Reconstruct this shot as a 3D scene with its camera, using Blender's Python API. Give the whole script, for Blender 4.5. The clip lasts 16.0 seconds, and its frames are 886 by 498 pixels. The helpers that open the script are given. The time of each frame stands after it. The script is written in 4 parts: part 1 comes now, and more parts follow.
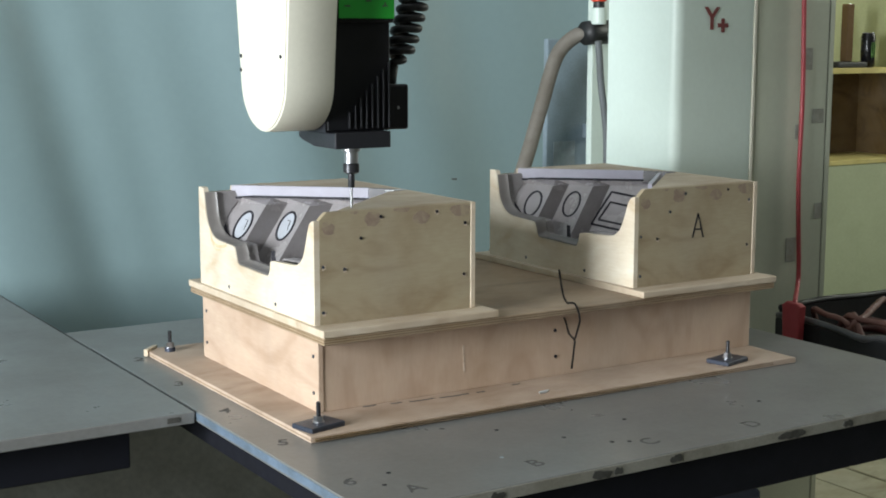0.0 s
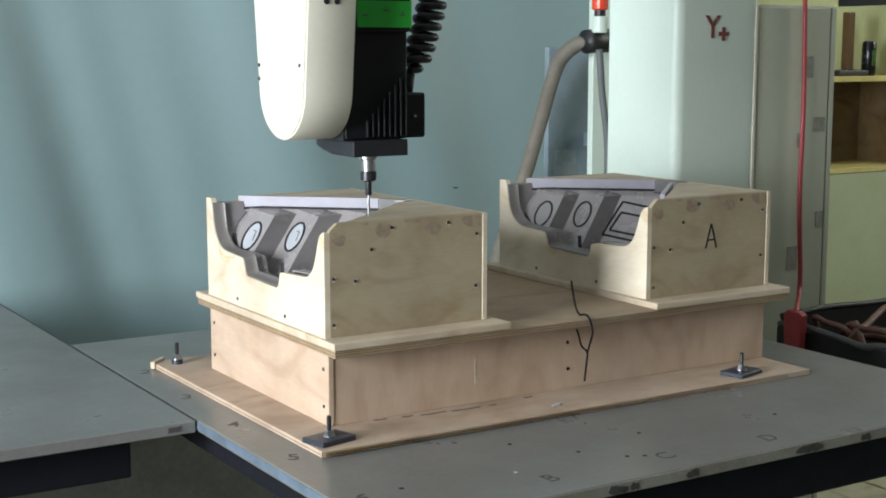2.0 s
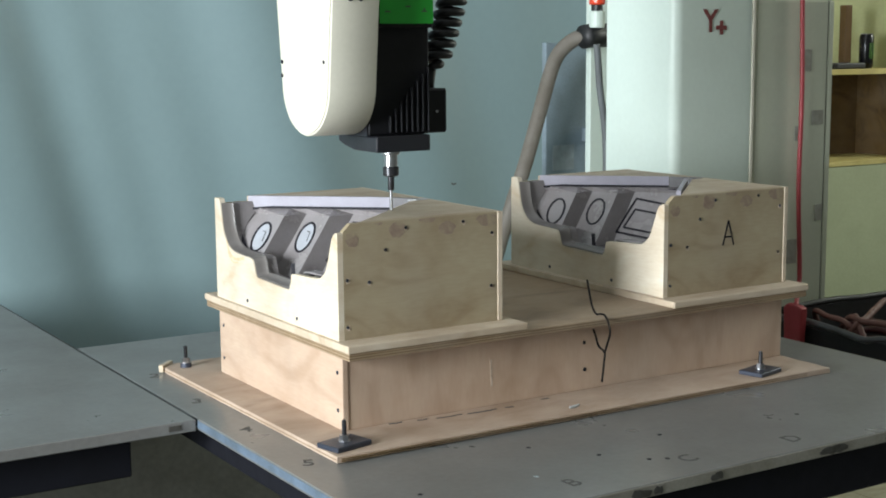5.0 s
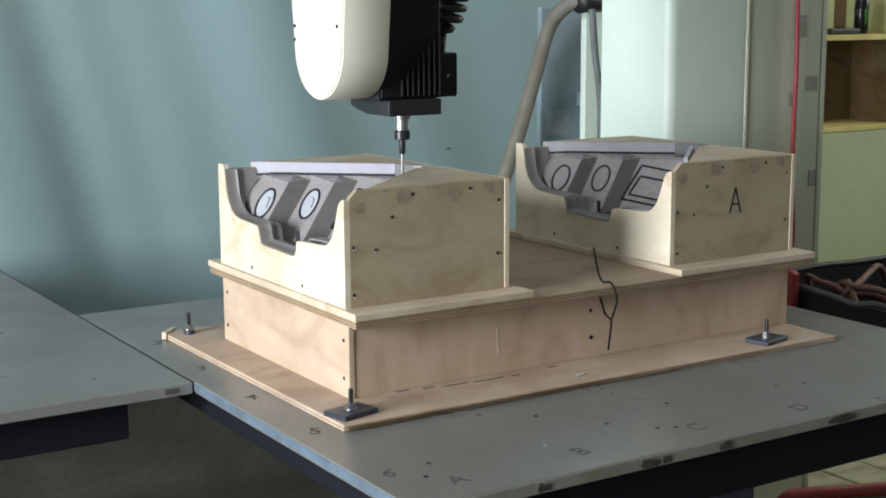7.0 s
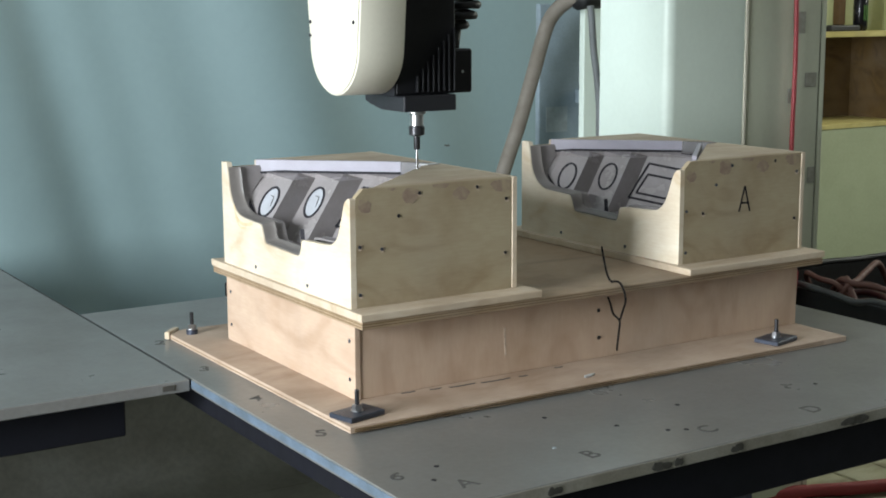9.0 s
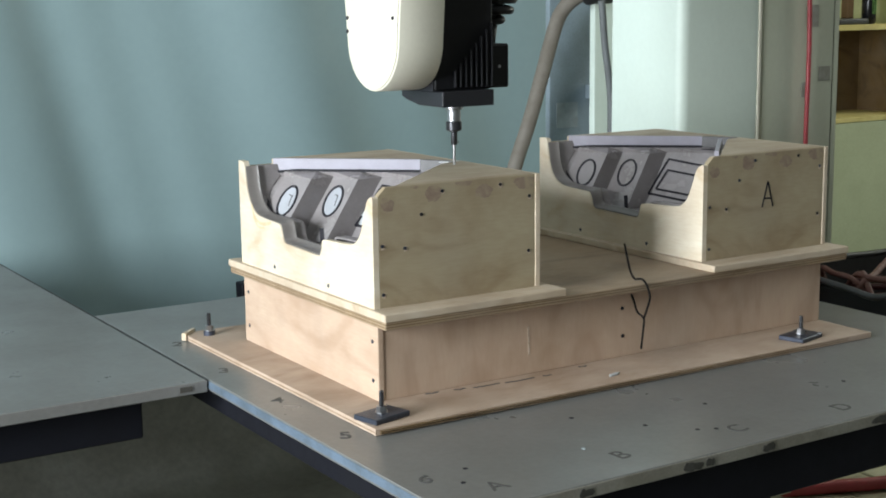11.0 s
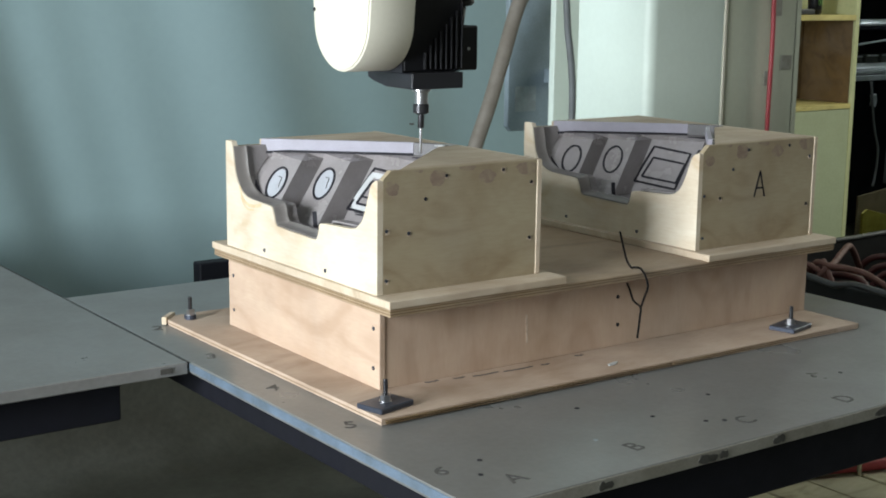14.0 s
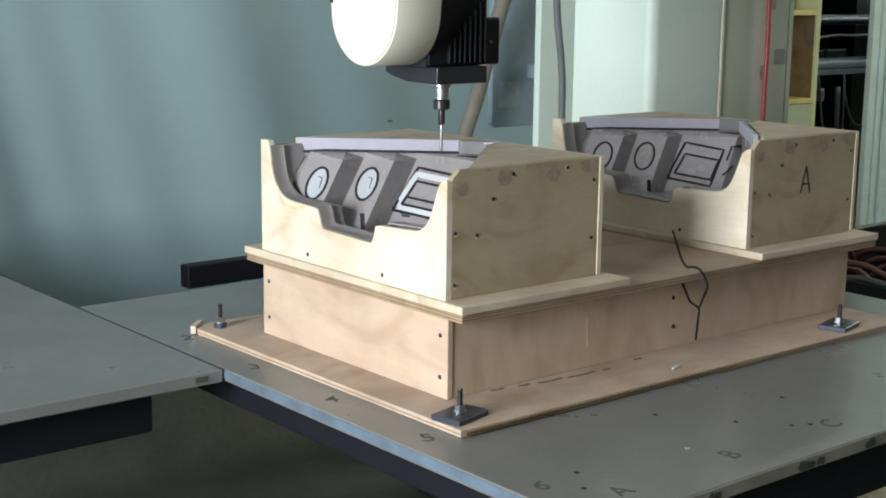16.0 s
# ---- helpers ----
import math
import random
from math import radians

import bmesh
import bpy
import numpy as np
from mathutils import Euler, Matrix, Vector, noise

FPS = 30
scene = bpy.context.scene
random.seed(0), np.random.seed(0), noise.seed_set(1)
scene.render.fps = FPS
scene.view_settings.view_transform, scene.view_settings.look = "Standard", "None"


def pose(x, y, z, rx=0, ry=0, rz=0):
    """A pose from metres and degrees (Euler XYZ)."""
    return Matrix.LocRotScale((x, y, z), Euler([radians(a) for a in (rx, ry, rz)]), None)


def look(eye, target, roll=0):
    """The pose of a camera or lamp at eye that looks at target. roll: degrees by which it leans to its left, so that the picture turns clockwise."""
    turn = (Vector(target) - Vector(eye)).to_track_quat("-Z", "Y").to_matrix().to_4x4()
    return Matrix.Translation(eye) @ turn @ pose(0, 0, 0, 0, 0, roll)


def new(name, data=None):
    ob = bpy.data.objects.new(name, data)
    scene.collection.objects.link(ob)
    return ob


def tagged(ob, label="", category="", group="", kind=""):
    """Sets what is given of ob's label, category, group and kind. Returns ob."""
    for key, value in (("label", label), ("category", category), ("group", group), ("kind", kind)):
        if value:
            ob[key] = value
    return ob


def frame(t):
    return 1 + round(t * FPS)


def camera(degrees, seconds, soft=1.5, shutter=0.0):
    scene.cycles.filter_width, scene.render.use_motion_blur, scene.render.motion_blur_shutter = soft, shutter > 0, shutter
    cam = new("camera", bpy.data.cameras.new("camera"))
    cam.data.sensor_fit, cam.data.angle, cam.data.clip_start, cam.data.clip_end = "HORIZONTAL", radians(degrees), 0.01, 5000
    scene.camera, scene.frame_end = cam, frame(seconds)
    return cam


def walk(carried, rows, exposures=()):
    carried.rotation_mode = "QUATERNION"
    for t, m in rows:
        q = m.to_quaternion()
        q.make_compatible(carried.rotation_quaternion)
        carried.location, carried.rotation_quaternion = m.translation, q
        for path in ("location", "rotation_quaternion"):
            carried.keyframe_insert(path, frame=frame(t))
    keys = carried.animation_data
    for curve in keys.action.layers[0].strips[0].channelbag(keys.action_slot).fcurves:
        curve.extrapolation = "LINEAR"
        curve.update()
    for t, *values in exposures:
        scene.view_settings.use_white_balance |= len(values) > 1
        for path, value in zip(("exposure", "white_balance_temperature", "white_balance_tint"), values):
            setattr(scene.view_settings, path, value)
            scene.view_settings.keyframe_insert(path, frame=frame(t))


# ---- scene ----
cam = camera(35.5564, 16.0, soft=1.9)
# t, x, y, z, yaw, pitch, roll; the table's top is z = 0
ROWS = [
    (0.0, -1.3047, -2.3955, 0.7482, -32.013, -8.607, -0.057),
    (0.5, -1.3067, -2.3957, 0.7484, -32.019, -8.498, -0.085),
    (1.0, -1.3055, -2.3933, 0.7491, -32.018, -8.378, -0.062),
    (1.5, -1.3046, -2.3941, 0.7496, -31.977, -8.267, 0.005),
    (2.0, -1.3030, -2.3941, 0.7489, -31.964, -8.263, -0.003),
    (2.5, -1.3038, -2.3931, 0.7493, -31.980, -8.259, 0.036),
    (3.0, -1.3023, -2.3935, 0.7482, -31.994, -8.136, 0.258),
    (5.5, -1.3024, -2.3866, 0.7474, -32.173, -8.628, 0.477),
    (6.0, -1.3058, -2.3900, 0.7471, -32.250, -9.008, 0.491),
    (6.5, -1.3094, -2.3939, 0.7472, -32.332, -9.462, 0.365),
    (7.0, -1.3122, -2.3979, 0.7495, -32.343, -9.873, 0.272),
    (7.5, -1.3139, -2.4016, 0.7494, -32.382, -10.077, 0.164),
    (8.0, -1.3112, -2.4008, 0.7496, -32.366, -10.081, 0.162),
    (8.5, -1.3077, -2.3954, 0.7482, -32.390, -9.995, 0.286),
    (9.0, -1.3060, -2.3939, 0.7480, -32.372, -9.996, 0.255),
    (9.5, -1.3078, -2.3887, 0.7472, -32.313, -10.044, 0.349),
    (10.0, -1.3125, -2.3795, 0.7446, -32.114, -10.087, 0.509),
    (12.5, -1.3342, -2.3208, 0.7455, -33.364, -10.299, 0.640),
    (13.0, -1.3219, -2.3213, 0.7424, -32.982, -10.495, -0.141),
    (13.5, -1.3508, -2.2930, 0.7388, -33.124, -10.706, -0.846),
    (14.0, -1.4260, -2.2511, 0.7414, -35.701, -10.849, -0.727),
    (14.5, -1.4923, -2.1942, 0.7362, -37.257, -10.710, -0.044),
    (15.0, -1.5561, -2.1380, 0.7298, -38.568, -10.570, -0.006),
    (15.5, -1.5791, -2.0870, 0.7241, -39.755, -10.616, -0.281),
    (16.0, -1.5759, -2.0278, 0.7234, -39.421, -10.864, -0.697),
]
walk(cam, [(t, pose(x, y, z, 90 + pitch, roll, yaw)) for t, x, y, z, yaw, pitch, roll in ROWS],
     exposures=[(0.0, 0.0), (12.5, 0.0), (15.0, -0.12), (16.0, -0.12)])

# ---------------------------------------------------------------- light
FLOOR = -0.90
TOP = 3.3


def area_lamp(name, eye, target, sx, sy, watts, colour):
    data = bpy.data.lights.new(name, "AREA")
    data.shape, data.size, data.size_y, data.energy, data.color = "RECTANGLE", sx, sy, watts, colour
    ob = new(name, data)
    ob.matrix_world = look(eye, target)
    return ob


world = bpy.data.worlds.new("world")
scene.world = world
world.use_nodes = True
_wn = world.node_tree.nodes
_sky = _wn.new("ShaderNodeTexSky")
_sky.sky_type, _sky.sun_disc, _sky.sun_elevation, _sky.sun_rotation = "NISHITA", False, radians(40), radians(255)
world.node_tree.links.new(_sky.outputs[0], _wn["Background"].inputs[0])
_wn["Background"].inputs[1].default_value = 0.07

area_lamp("west_window_daylight", (-4.42, -1.05, 1.05), (1.0, 0.2, 0.25), 1.7, 1.9, 500, (0.885, 0.955, 1.0))
# Added overhead fill for curtain and table; no skylight is seen.
area_lamp("overhead_fill", (0.6, 0.45, TOP - 0.12), (0.6, 0.45, 0), 3.2, 2.4, 20, (0.95, 0.99, 0.97))
# Fill for the yellow-green light on shelves and jamb; its source is unseen.
area_lamp("shelf_fill", (4.3, 0.75, 2.6), (3.9, 2.1, 0.4), 1.2, 0.8, 13, (0.98, 1.0, 0.74))
# Added fill from the east that brightens the table's right side.
area_lamp("east_fill", (7.0, -0.6, 2.3), (1.2, 0.0, 0.0), 1.8, 1.1, 98, (0.96, 1.0, 0.88))
# Added fill that brightens the store room; its source is unseen.
area_lamp("store_fill", (5.8, 2.7, 2.9), (5.95, 3.1, -0.5), 1.2, 0.3, 34, (0.9, 0.97, 1.0))


# ---------------------------------------------------------------- materials
class Nodes:
    """Short writing for node trees."""

    def __init__(self, name):
        self.mat = bpy.data.materials.new(name)
        self.mat.use_nodes = True
        self.t = self.mat.node_tree
        self.b = self.t.nodes["Principled BSDF"]
        self.co = self.t.nodes.new("ShaderNodeTexCoord").outputs["Object"]

    def add(self, kind, **inputs):
        n = self.t.nodes.new(kind)
        for key, value in inputs.items():
            self.put(n.inputs[key.replace("_", " ")], value)
        return n

    def put(self, socket, value):
        if isinstance(value, bpy.types.NodeSocket):
            self.t.links.new(value, socket)
        else:
            socket.default_value = value

    def mapped(self, scale):
        return self.add("ShaderNodeMapping", Vector=self.co, Scale=scale).outputs[0]

    def noise(self, scale, stretch=(1, 1, 1), detail=4.0, rough=0.55, warp=0.0):
        return self.add("ShaderNodeTexNoise", Vector=self.mapped(stretch), Scale=scale, Detail=detail, Roughness=rough, Distortion=warp).outputs[0]

    def ramp(self, fac, stops):
        n = self.add("ShaderNodeValToRGB", Fac=fac)
        while len(n.color_ramp.elements) < len(stops):
            n.color_ramp.elements.new(0.5)
        for el, (at, c) in zip(n.color_ramp.elements, stops):
            el.position, el.color = at, (*c, 1) if len(c) == 3 else c
        return n.outputs[0]

    def mix(self, fac, a, b, blend="MIX"):
        n = self.t.nodes.new("ShaderNodeMix")
        n.data_type, n.blend_type = "RGBA", blend
        for k, v in ((0, fac), (6, a), (7, b)):
            if isinstance(v, tuple) and len(v) == 3:
                v = (*v, 1)
            self.put(n.inputs[k], v)
        return n.outputs[2]

    def bump(self, height, strength=0.2, distance=0.002):
        n = self.add("ShaderNodeBump", Height=height, Strength=strength, Distance=distance)
        self.put(self.b.inputs["Normal"], n.outputs[0])

    def done(self, colour=None, rough=0.6, metal=0.0, spec=0.5):
        if colour is not None:
            self.put(self.b.inputs["Base Color"], (*colour, 1) if isinstance(colour, tuple) and len(colour) == 3 else colour)
        self.put(self.b.inputs["Roughness"], rough)
        self.put(self.b.inputs["Metallic"], metal)
        self.put(self.b.inputs["Specular IOR Level"], spec)
        return self.mat


def plywood(name, light, mid, dark, grain_axis="x", blotch=0.5):
    n = Nodes(name)
    stretch = {"x": (1.2, 9, 9), "y": (9, 1.2, 9), "z": (9, 9, 1.2)}[grain_axis]
    figure = {"x": (1.5, 3.6, 3.6), "y": (3.6, 1.5, 3.6), "z": (3.6, 3.6, 1.5)}[grain_axis]
    rnd = n.add("ShaderNodeObjectInfo").outputs["Random"]
    big = n.noise(2.3, figure, 3, 0.5, 1.6)
    fine = n.noise(26, stretch, 3, 0.6, 0.3)
    c = n.ramp(big, [(0.30, dark), (0.46, mid), (0.64, light)])
    c = n.mix(n.ramp(fine, [(0.4, (0, 0, 0)), (0.66, (0.34, 0.34, 0.34))]), c, n.mix(0.5, c, dark), "MIX")
    dirt = n.ramp(n.noise(5.5, (1, 1, 1), 5, 0.6), [(0.46, (1, 1, 1)), (0.76, (0.70, 0.62, 0.53))])
    c = n.mix(blotch, c, dirt, "MULTIPLY")
    grey = n.ramp(n.noise(2.6, (1, 1, 1), 4, 0.6, 0.5), [(0.44, (0, 0, 0)), (0.72, (0.5, 0.5, 0.5))])
    c = n.mix(grey, c, n.mix(0.6, c, (0.30, 0.255, 0.215)), "MIX")
    hsv = n.add("ShaderNodeHueSaturation", Color=c)
    m = n.add("ShaderNodeMapRange", Value=rnd)
    m.inputs[3].default_value, m.inputs[4].default_value = 0.95, 1.04
    n.put(hsv.inputs["Value"], m.outputs[0])
    n.bump(fine, 0.25, 0.0006)
    return n.done(hsv.outputs[0], n.ramp(fine, [(0.3, (0.55,) * 3), (0.7, (0.75,) * 3)]), 0, 0.35)


def plain(name, colour, rough=0.5, metal=0.0, vary=0.12, scale=9, bump=0.08, spec=0.5, grime=(0.6, 0.57, 0.5)):
    n = Nodes(name)
    big = n.noise(scale, (1, 1, 1), 5, 0.62)
    fine = n.noise(scale * 22, (1, 1, 1), 3, 0.6)
    c = n.mix(vary, colour, n.ramp(big, [(0.38, tuple(v * k for v, k in zip(colour, grime))), (0.62, colour)]), "MIX")
    c = n.mix(vary * 0.6, c, n.ramp(fine, [(0.35, (0.55,) * 3), (0.65, (1.0,) * 3)]), "MULTIPLY")
    n.bump(fine, bump, 0.0008)
    r = n.ramp(big, [(0.3, (min(1, rough * 1.2),) * 3), (0.7, (rough * 0.85,) * 3)])
    return n.done(c, r, metal, spec)


# One plywood in two tones: shaded front and window-lit side are in the colour.
PINE_FACE_SHADED = plywood("pine_plywood_face_shaded", (0.38, 0.32, 0.212), (0.35, 0.283, 0.185), (0.245, 0.18, 0.105), "x", 0.95)
PINE_SIDE_LIT = plywood("pine_plywood_side_lit", (0.65, 0.585, 0.475), (0.60, 0.515, 0.40), (0.48, 0.355, 0.22), "y", 0.6)
PINE_BOX = plywood("pinkish_plywood", (0.52, 0.385, 0.285), (0.49, 0.355, 0.26), (0.42, 0.29, 0.205), "z", 0.55)
PINE_BASE = plywood("base_plywood", (0.46, 0.350, 0.270), (0.42, 0.315, 0.24), (0.35, 0.25, 0.18), "x", 0.75)
PINE_EDGE = plywood("plywood_edge", (0.58, 0.49, 0.38), (0.53, 0.43, 0.32), (0.41, 0.31, 0.21), "x", 0.5)
PINE_END = plywood("pinkish_end_plywood", (0.50, 0.37, 0.275), (0.47, 0.34, 0.25), (0.41, 0.285, 0.20), "y", 0.5)
# Dusty deck plywood, darkened in its colour for the shade it lies in.
PINE_DECK_SHADED = plywood("brown_dusty_shaded_plywood", (0.35, 0.255, 0.165), (0.325, 0.235, 0.15), (0.25, 0.175, 0.11), "x", 0.8)
DUSTY_TOP = plywood("dusty_plywood_top", (0.46, 0.38, 0.28), (0.40, 0.32, 0.23), (0.31, 0.24, 0.17), "x", 0.6)
GREY_PLASTIC = plain("grey_moulded_plastic", (0.275, 0.252, 0.255), 0.25, 0, 0.3, 14, 0.06)
RIM_PLASTIC = plain("dark_grey_rim_plastic", (0.165, 0.150, 0.142), 0.35, 0, 0.3, 14, 0.06)
DISC = plain("pale_disc_sticker", (0.40, 0.415, 0.455), 0.4, 0, 0.3, 12, 0.03)
TAPE = plain("white_tape", (0.52, 0.53, 0.54), 0.5, 0, 0.2, 16, 0.03)
# The lip's end is darker than the rest of the lip.
END_PLASTIC = plain("dark_end_plastic", (0.10, 0.095, 0.10), 0.5, 0, 0.3, 30, 0.1)
PALE_PLASTIC = plain("pale_trim_plastic", (0.34, 0.325, 0.38), 0.45, 0, 0.25, 16, 0.08)
MARKER = plain("black_marker", (0.018, 0.017, 0.022), 0.6, 0, 0.1, 20, 0.0, 0.2)
PENCIL = plain("faint_grey_marker", (0.078, 0.075, 0.072), 0.7, 0, 0.4, 60, 0.0)
WIRE = plain("dull_black_wire", (0.008, 0.007, 0.007), 0.8, 0, 0.2, 40, 0.0, 0.1)
STEEL_DARK = plain("dark_clamp_steel", (0.065, 0.075, 0.105), 0.42, 0.6, 0.4, 30, 0.2)
STEEL = plain("bright_tool_steel", (0.46, 0.46, 0.48), 0.33, 1.0, 0.2, 40, 0.05)
# Pale and little metallic, so the bars' highlights are in the colour.
BAR_STEEL = plain("bright_bar_steel", (0.75, 0.78, 0.80), 0.3, 0.35, 0.2, 30, 0.05)
STEEL_BLACK = plain("black_oxide_steel", (0.05, 0.05, 0.055), 0.3, 0.7, 0.2, 40, 0.05)
MOTOR_BLACK = plain("black_motor_paint", (0.007, 0.007, 0.009), 0.55, 0, 0.3, 18, 0.1, 0.25)
BRACKET_GREY = plain("dark_grey_casting", (0.014, 0.014, 0.018), 0.4, 0, 0.3, 25, 0.25)
GREEN = plain("green_label", (0.015, 0.36, 0.03), 0.5, 0, 0.12, 30, 0.02)
WHITE = plain("cream_machine_paint", (0.64, 0.61, 0.51), 0.42, 0, 0.12, 5, 0.03)
CABINET = plain("pale_green_grey_paint", (0.61, 0.695, 0.63), 0.42, 0, 0.10, 3, 0.03)
CABINET_WORN = plain("worn_grey_green_paint", (0.51, 0.535, 0.43), 0.45, 0, 0.14, 3.0, 0.03)
PLATE = plain("dusty_grey_table_sheet", (0.172, 0.172, 0.167), 0.30, 0, 0.45, 3.5, 0.05, 0.55, (0.74, 0.72, 0.68))
PLATE_EDGE = plain("worn_sheet_edge", (0.29, 0.275, 0.235), 0.6, 0, 0.6, 12, 0.2)
# The blue is daylight on the sheet's left edge, put into the colour.
EDGE_DAYLIT = plain("bluish_daylit_edge", (0.20, 0.27, 0.36), 0.38, 0.4, 0.7, 14, 0.1)
APRON = plain("dark_blue_frame_paint", (0.0065, 0.007, 0.011), 0.6, 0, 0.4, 8, 0.1, 0.2)
BASE_BLUE = plain("blue_machine_enamel", (0.026, 0.031, 0.052), 0.5, 0, 0.5, 5, 0.1, 0.3)
SCUFF = plain("dark_worn_edge", (0.07, 0.067, 0.06), 0.6, 0, 0.8, 60, 0.2)
FRAME = plain("olive_frame_steel", (0.10, 0.105, 0.09), 0.5, 0.1, 0.5, 8, 0.1)
RUBBER = plain("black_rubber", (0.015, 0.015, 0.016), 0.5, 0, 0.2, 30, 0.1)
HOSE = plain("dusty_grey_hose", (0.175, 0.155, 0.13), 0.7, 0, 0.4, 14, 0.2)
CONDUIT = plain("grey_conduit", (0.13, 0.14, 0.145), 0.6, 0, 0.3, 14, 0.1)
RED = plain("red_cable_plastic", (0.36, 0.045, 0.055), 0.45, 0, 0.3, 20, 0.1)
RED_LAMP = plain("red_lamp_plastic", (0.75, 0.07, 0.03), 0.3, 0, 0.1, 20, 0.0)
LETTER_RED = plain("dark_red_stencil_paint", (0.16, 0.02, 0.02), 0.55, 0, 0.2, 40, 0.0)
# Lighter grey puts the highlight along the bin's rim into the colour.
BIN_RIM_LIT = plain("bin_rim_highlight", (0.09, 0.09, 0.095), 0.35, 0, 0.6, 18, 0.2)
RED_DARK = plain("dark_red_hose_rubber", (0.075, 0.018, 0.017), 0.5, 0, 0.3, 20, 0.1)
TEAL = plain("teal_tarpaulin", (0.221, 0.304, 0.314), 0.5, 0, 0.09, 1.6, 0.02, 0.4, (0.78, 0.86, 0.86))
BLUEGREY = plain("blue_grey_panel_paint", (0.23, 0.29, 0.33), 0.5, 0, 0.4, 6, 0.06)
TAG = plain("pale_paper_tag", (0.31, 0.36, 0.38), 0.7, 0, 0.4, 30, 0.05)
GREY_TAG = plain("grey_sticker", (0.33, 0.33, 0.29), 0.6, 0, 0.5, 40, 0.05)
YELLOW_WALL = plain("yellow_green_wall_paint", (0.52, 0.54, 0.30), 0.7, 0, 0.3, 3, 0.1)
SHELF_WOOD = plywood("shelf_board", (0.60, 0.52, 0.20), (0.52, 0.44, 0.16), (0.40, 0.32, 0.10), "x", 0.4)
BROWN = plywood("brown_back_board", (0.17, 0.105, 0.04), (0.145, 0.09, 0.035), (0.10, 0.06, 0.024), "x", 0.4)
PALE_DOOR = plain("pale_green_cupboard_paint", (0.41, 0.455, 0.295), 0.5, 0, 0.25, 4, 0.05)
CONCRETE = plain("dark_workshop_floor", (0.095, 0.093, 0.073), 0.5, 0, 0.8, 2.2, 0.2)
PALLET = plywood("pale_pallet_board", (0.50, 0.47, 0.34), (0.42, 0.39, 0.27), (0.28, 0.25, 0.17), "x", 0.7)
WALL = plain("workshop_wall_paint", (0.24, 0.25, 0.23), 0.75, 0, 0.4, 2, 0.15)
# Near black, so the store room's lack of light is in the colour.
UNLIT_WALL = plain("unlit_store_wall", (0.05, 0.05, 0.05), 0.8, 0, 0.4, 2, 0.1)
JAMB = plain("pale_teal_jamb_paint", (0.60, 0.74, 0.72), 0.5, 0, 0.3, 5, 0.05)
GALV = plain("galvanised_rack", (0.48, 0.52, 0.54), 0.32, 0.6, 0.4, 20, 0.1)
CABLE_BROWN = plain("dusty_brown_rubber", (0.17, 0.075, 0.06), 0.6, 0, 0.4, 30, 0.1)
CAN = plain("black_can_print", (0.012, 0.012, 0.014), 0.25, 0.3, 0.1, 30, 0.0)
CAN_MARK = plain("green_can_print", (0.12, 0.28, 0.06), 0.35, 0, 0.1, 30, 0.0)
GLASSY = plain("greenish_bottle_plastic", (0.30, 0.36, 0.24), 0.15, 0, 0.2, 30, 0.0)
CARD = plain("brown_cardboard", (0.27, 0.215, 0.12), 0.8, 0, 0.5, 5, 0.1)
YELLOW_BAR = plain("worn_yellow_paint", (0.42, 0.36, 0.05), 0.55, 0, 0.6, 14, 0.1)
AMBER = plain("brown_bottle_glass", (0.12, 0.07, 0.03), 0.2, 0, 0.2, 30, 0.0)


STREAK = plain("pale_scratched_wood", (0.60, 0.48, 0.38), 0.7, 0, 0.6, 60, 0.1)
KNOT = plain("amber_knot_wood", (0.60, 0.46, 0.29), 0.6, 0, 0.5, 30, 0.05)
def filler_stain():
    """Filler smeared thinly over the plywood."""
    n = Nodes("brownish_filler")
    smear = n.noise(34, (1, 1, 1), 5, 0.65, 0.6)
    c = n.ramp(smear, [(0.36, (0.22, 0.155, 0.12)), (0.50, (0.265, 0.20, 0.145)), (0.66, (0.34, 0.275, 0.18))])
    n.bump(smear, 0.15, 0.0006)
    return n.done(c, n.ramp(smear, [(0.3, (0.6,) * 3), (0.7, (0.75,) * 3)]), 0, 0.35)


PATCH = filler_stain()


# ---------------------------------------------------------------- mesh helpers
def box_bm(x0, x1, y0, y1, z0, z1, bevel=0.0015, seg=1):
    bm = bmesh.new()
    bmesh.ops.create_cube(bm, size=1)
    bmesh.ops.scale(bm, vec=(x1 - x0, y1 - y0, z1 - z0), verts=bm.verts)
    bmesh.ops.translate(bm, vec=((x0 + x1) / 2, (y0 + y1) / 2, (z0 + z1) / 2), verts=bm.verts)
    if bevel:
        bmesh.ops.bevel(bm, geom=bm.edges[:], offset=bevel, segments=seg, profile=0.5, affect="EDGES")
    return bm


def cyl_bm(r, z0, z1, seg=20, r2=None, at=(0, 0), bevel=0.0):
    bm = bmesh.new()
    bmesh.ops.create_cone(bm, cap_ends=True, segments=seg, radius1=r, radius2=r if r2 is None else r2, depth=z1 - z0)
    bmesh.ops.translate(bm, vec=(at[0], at[1], (z0 + z1) / 2), verts=bm.verts)
    if bevel:
        rim = [e for e in bm.edges if abs(e.verts[0].co.z - e.verts[1].co.z) < 1e-6]
        bmesh.ops.bevel(bm, geom=rim, offset=bevel, segments=2, profile=0.5, affect="EDGES")
    return bm


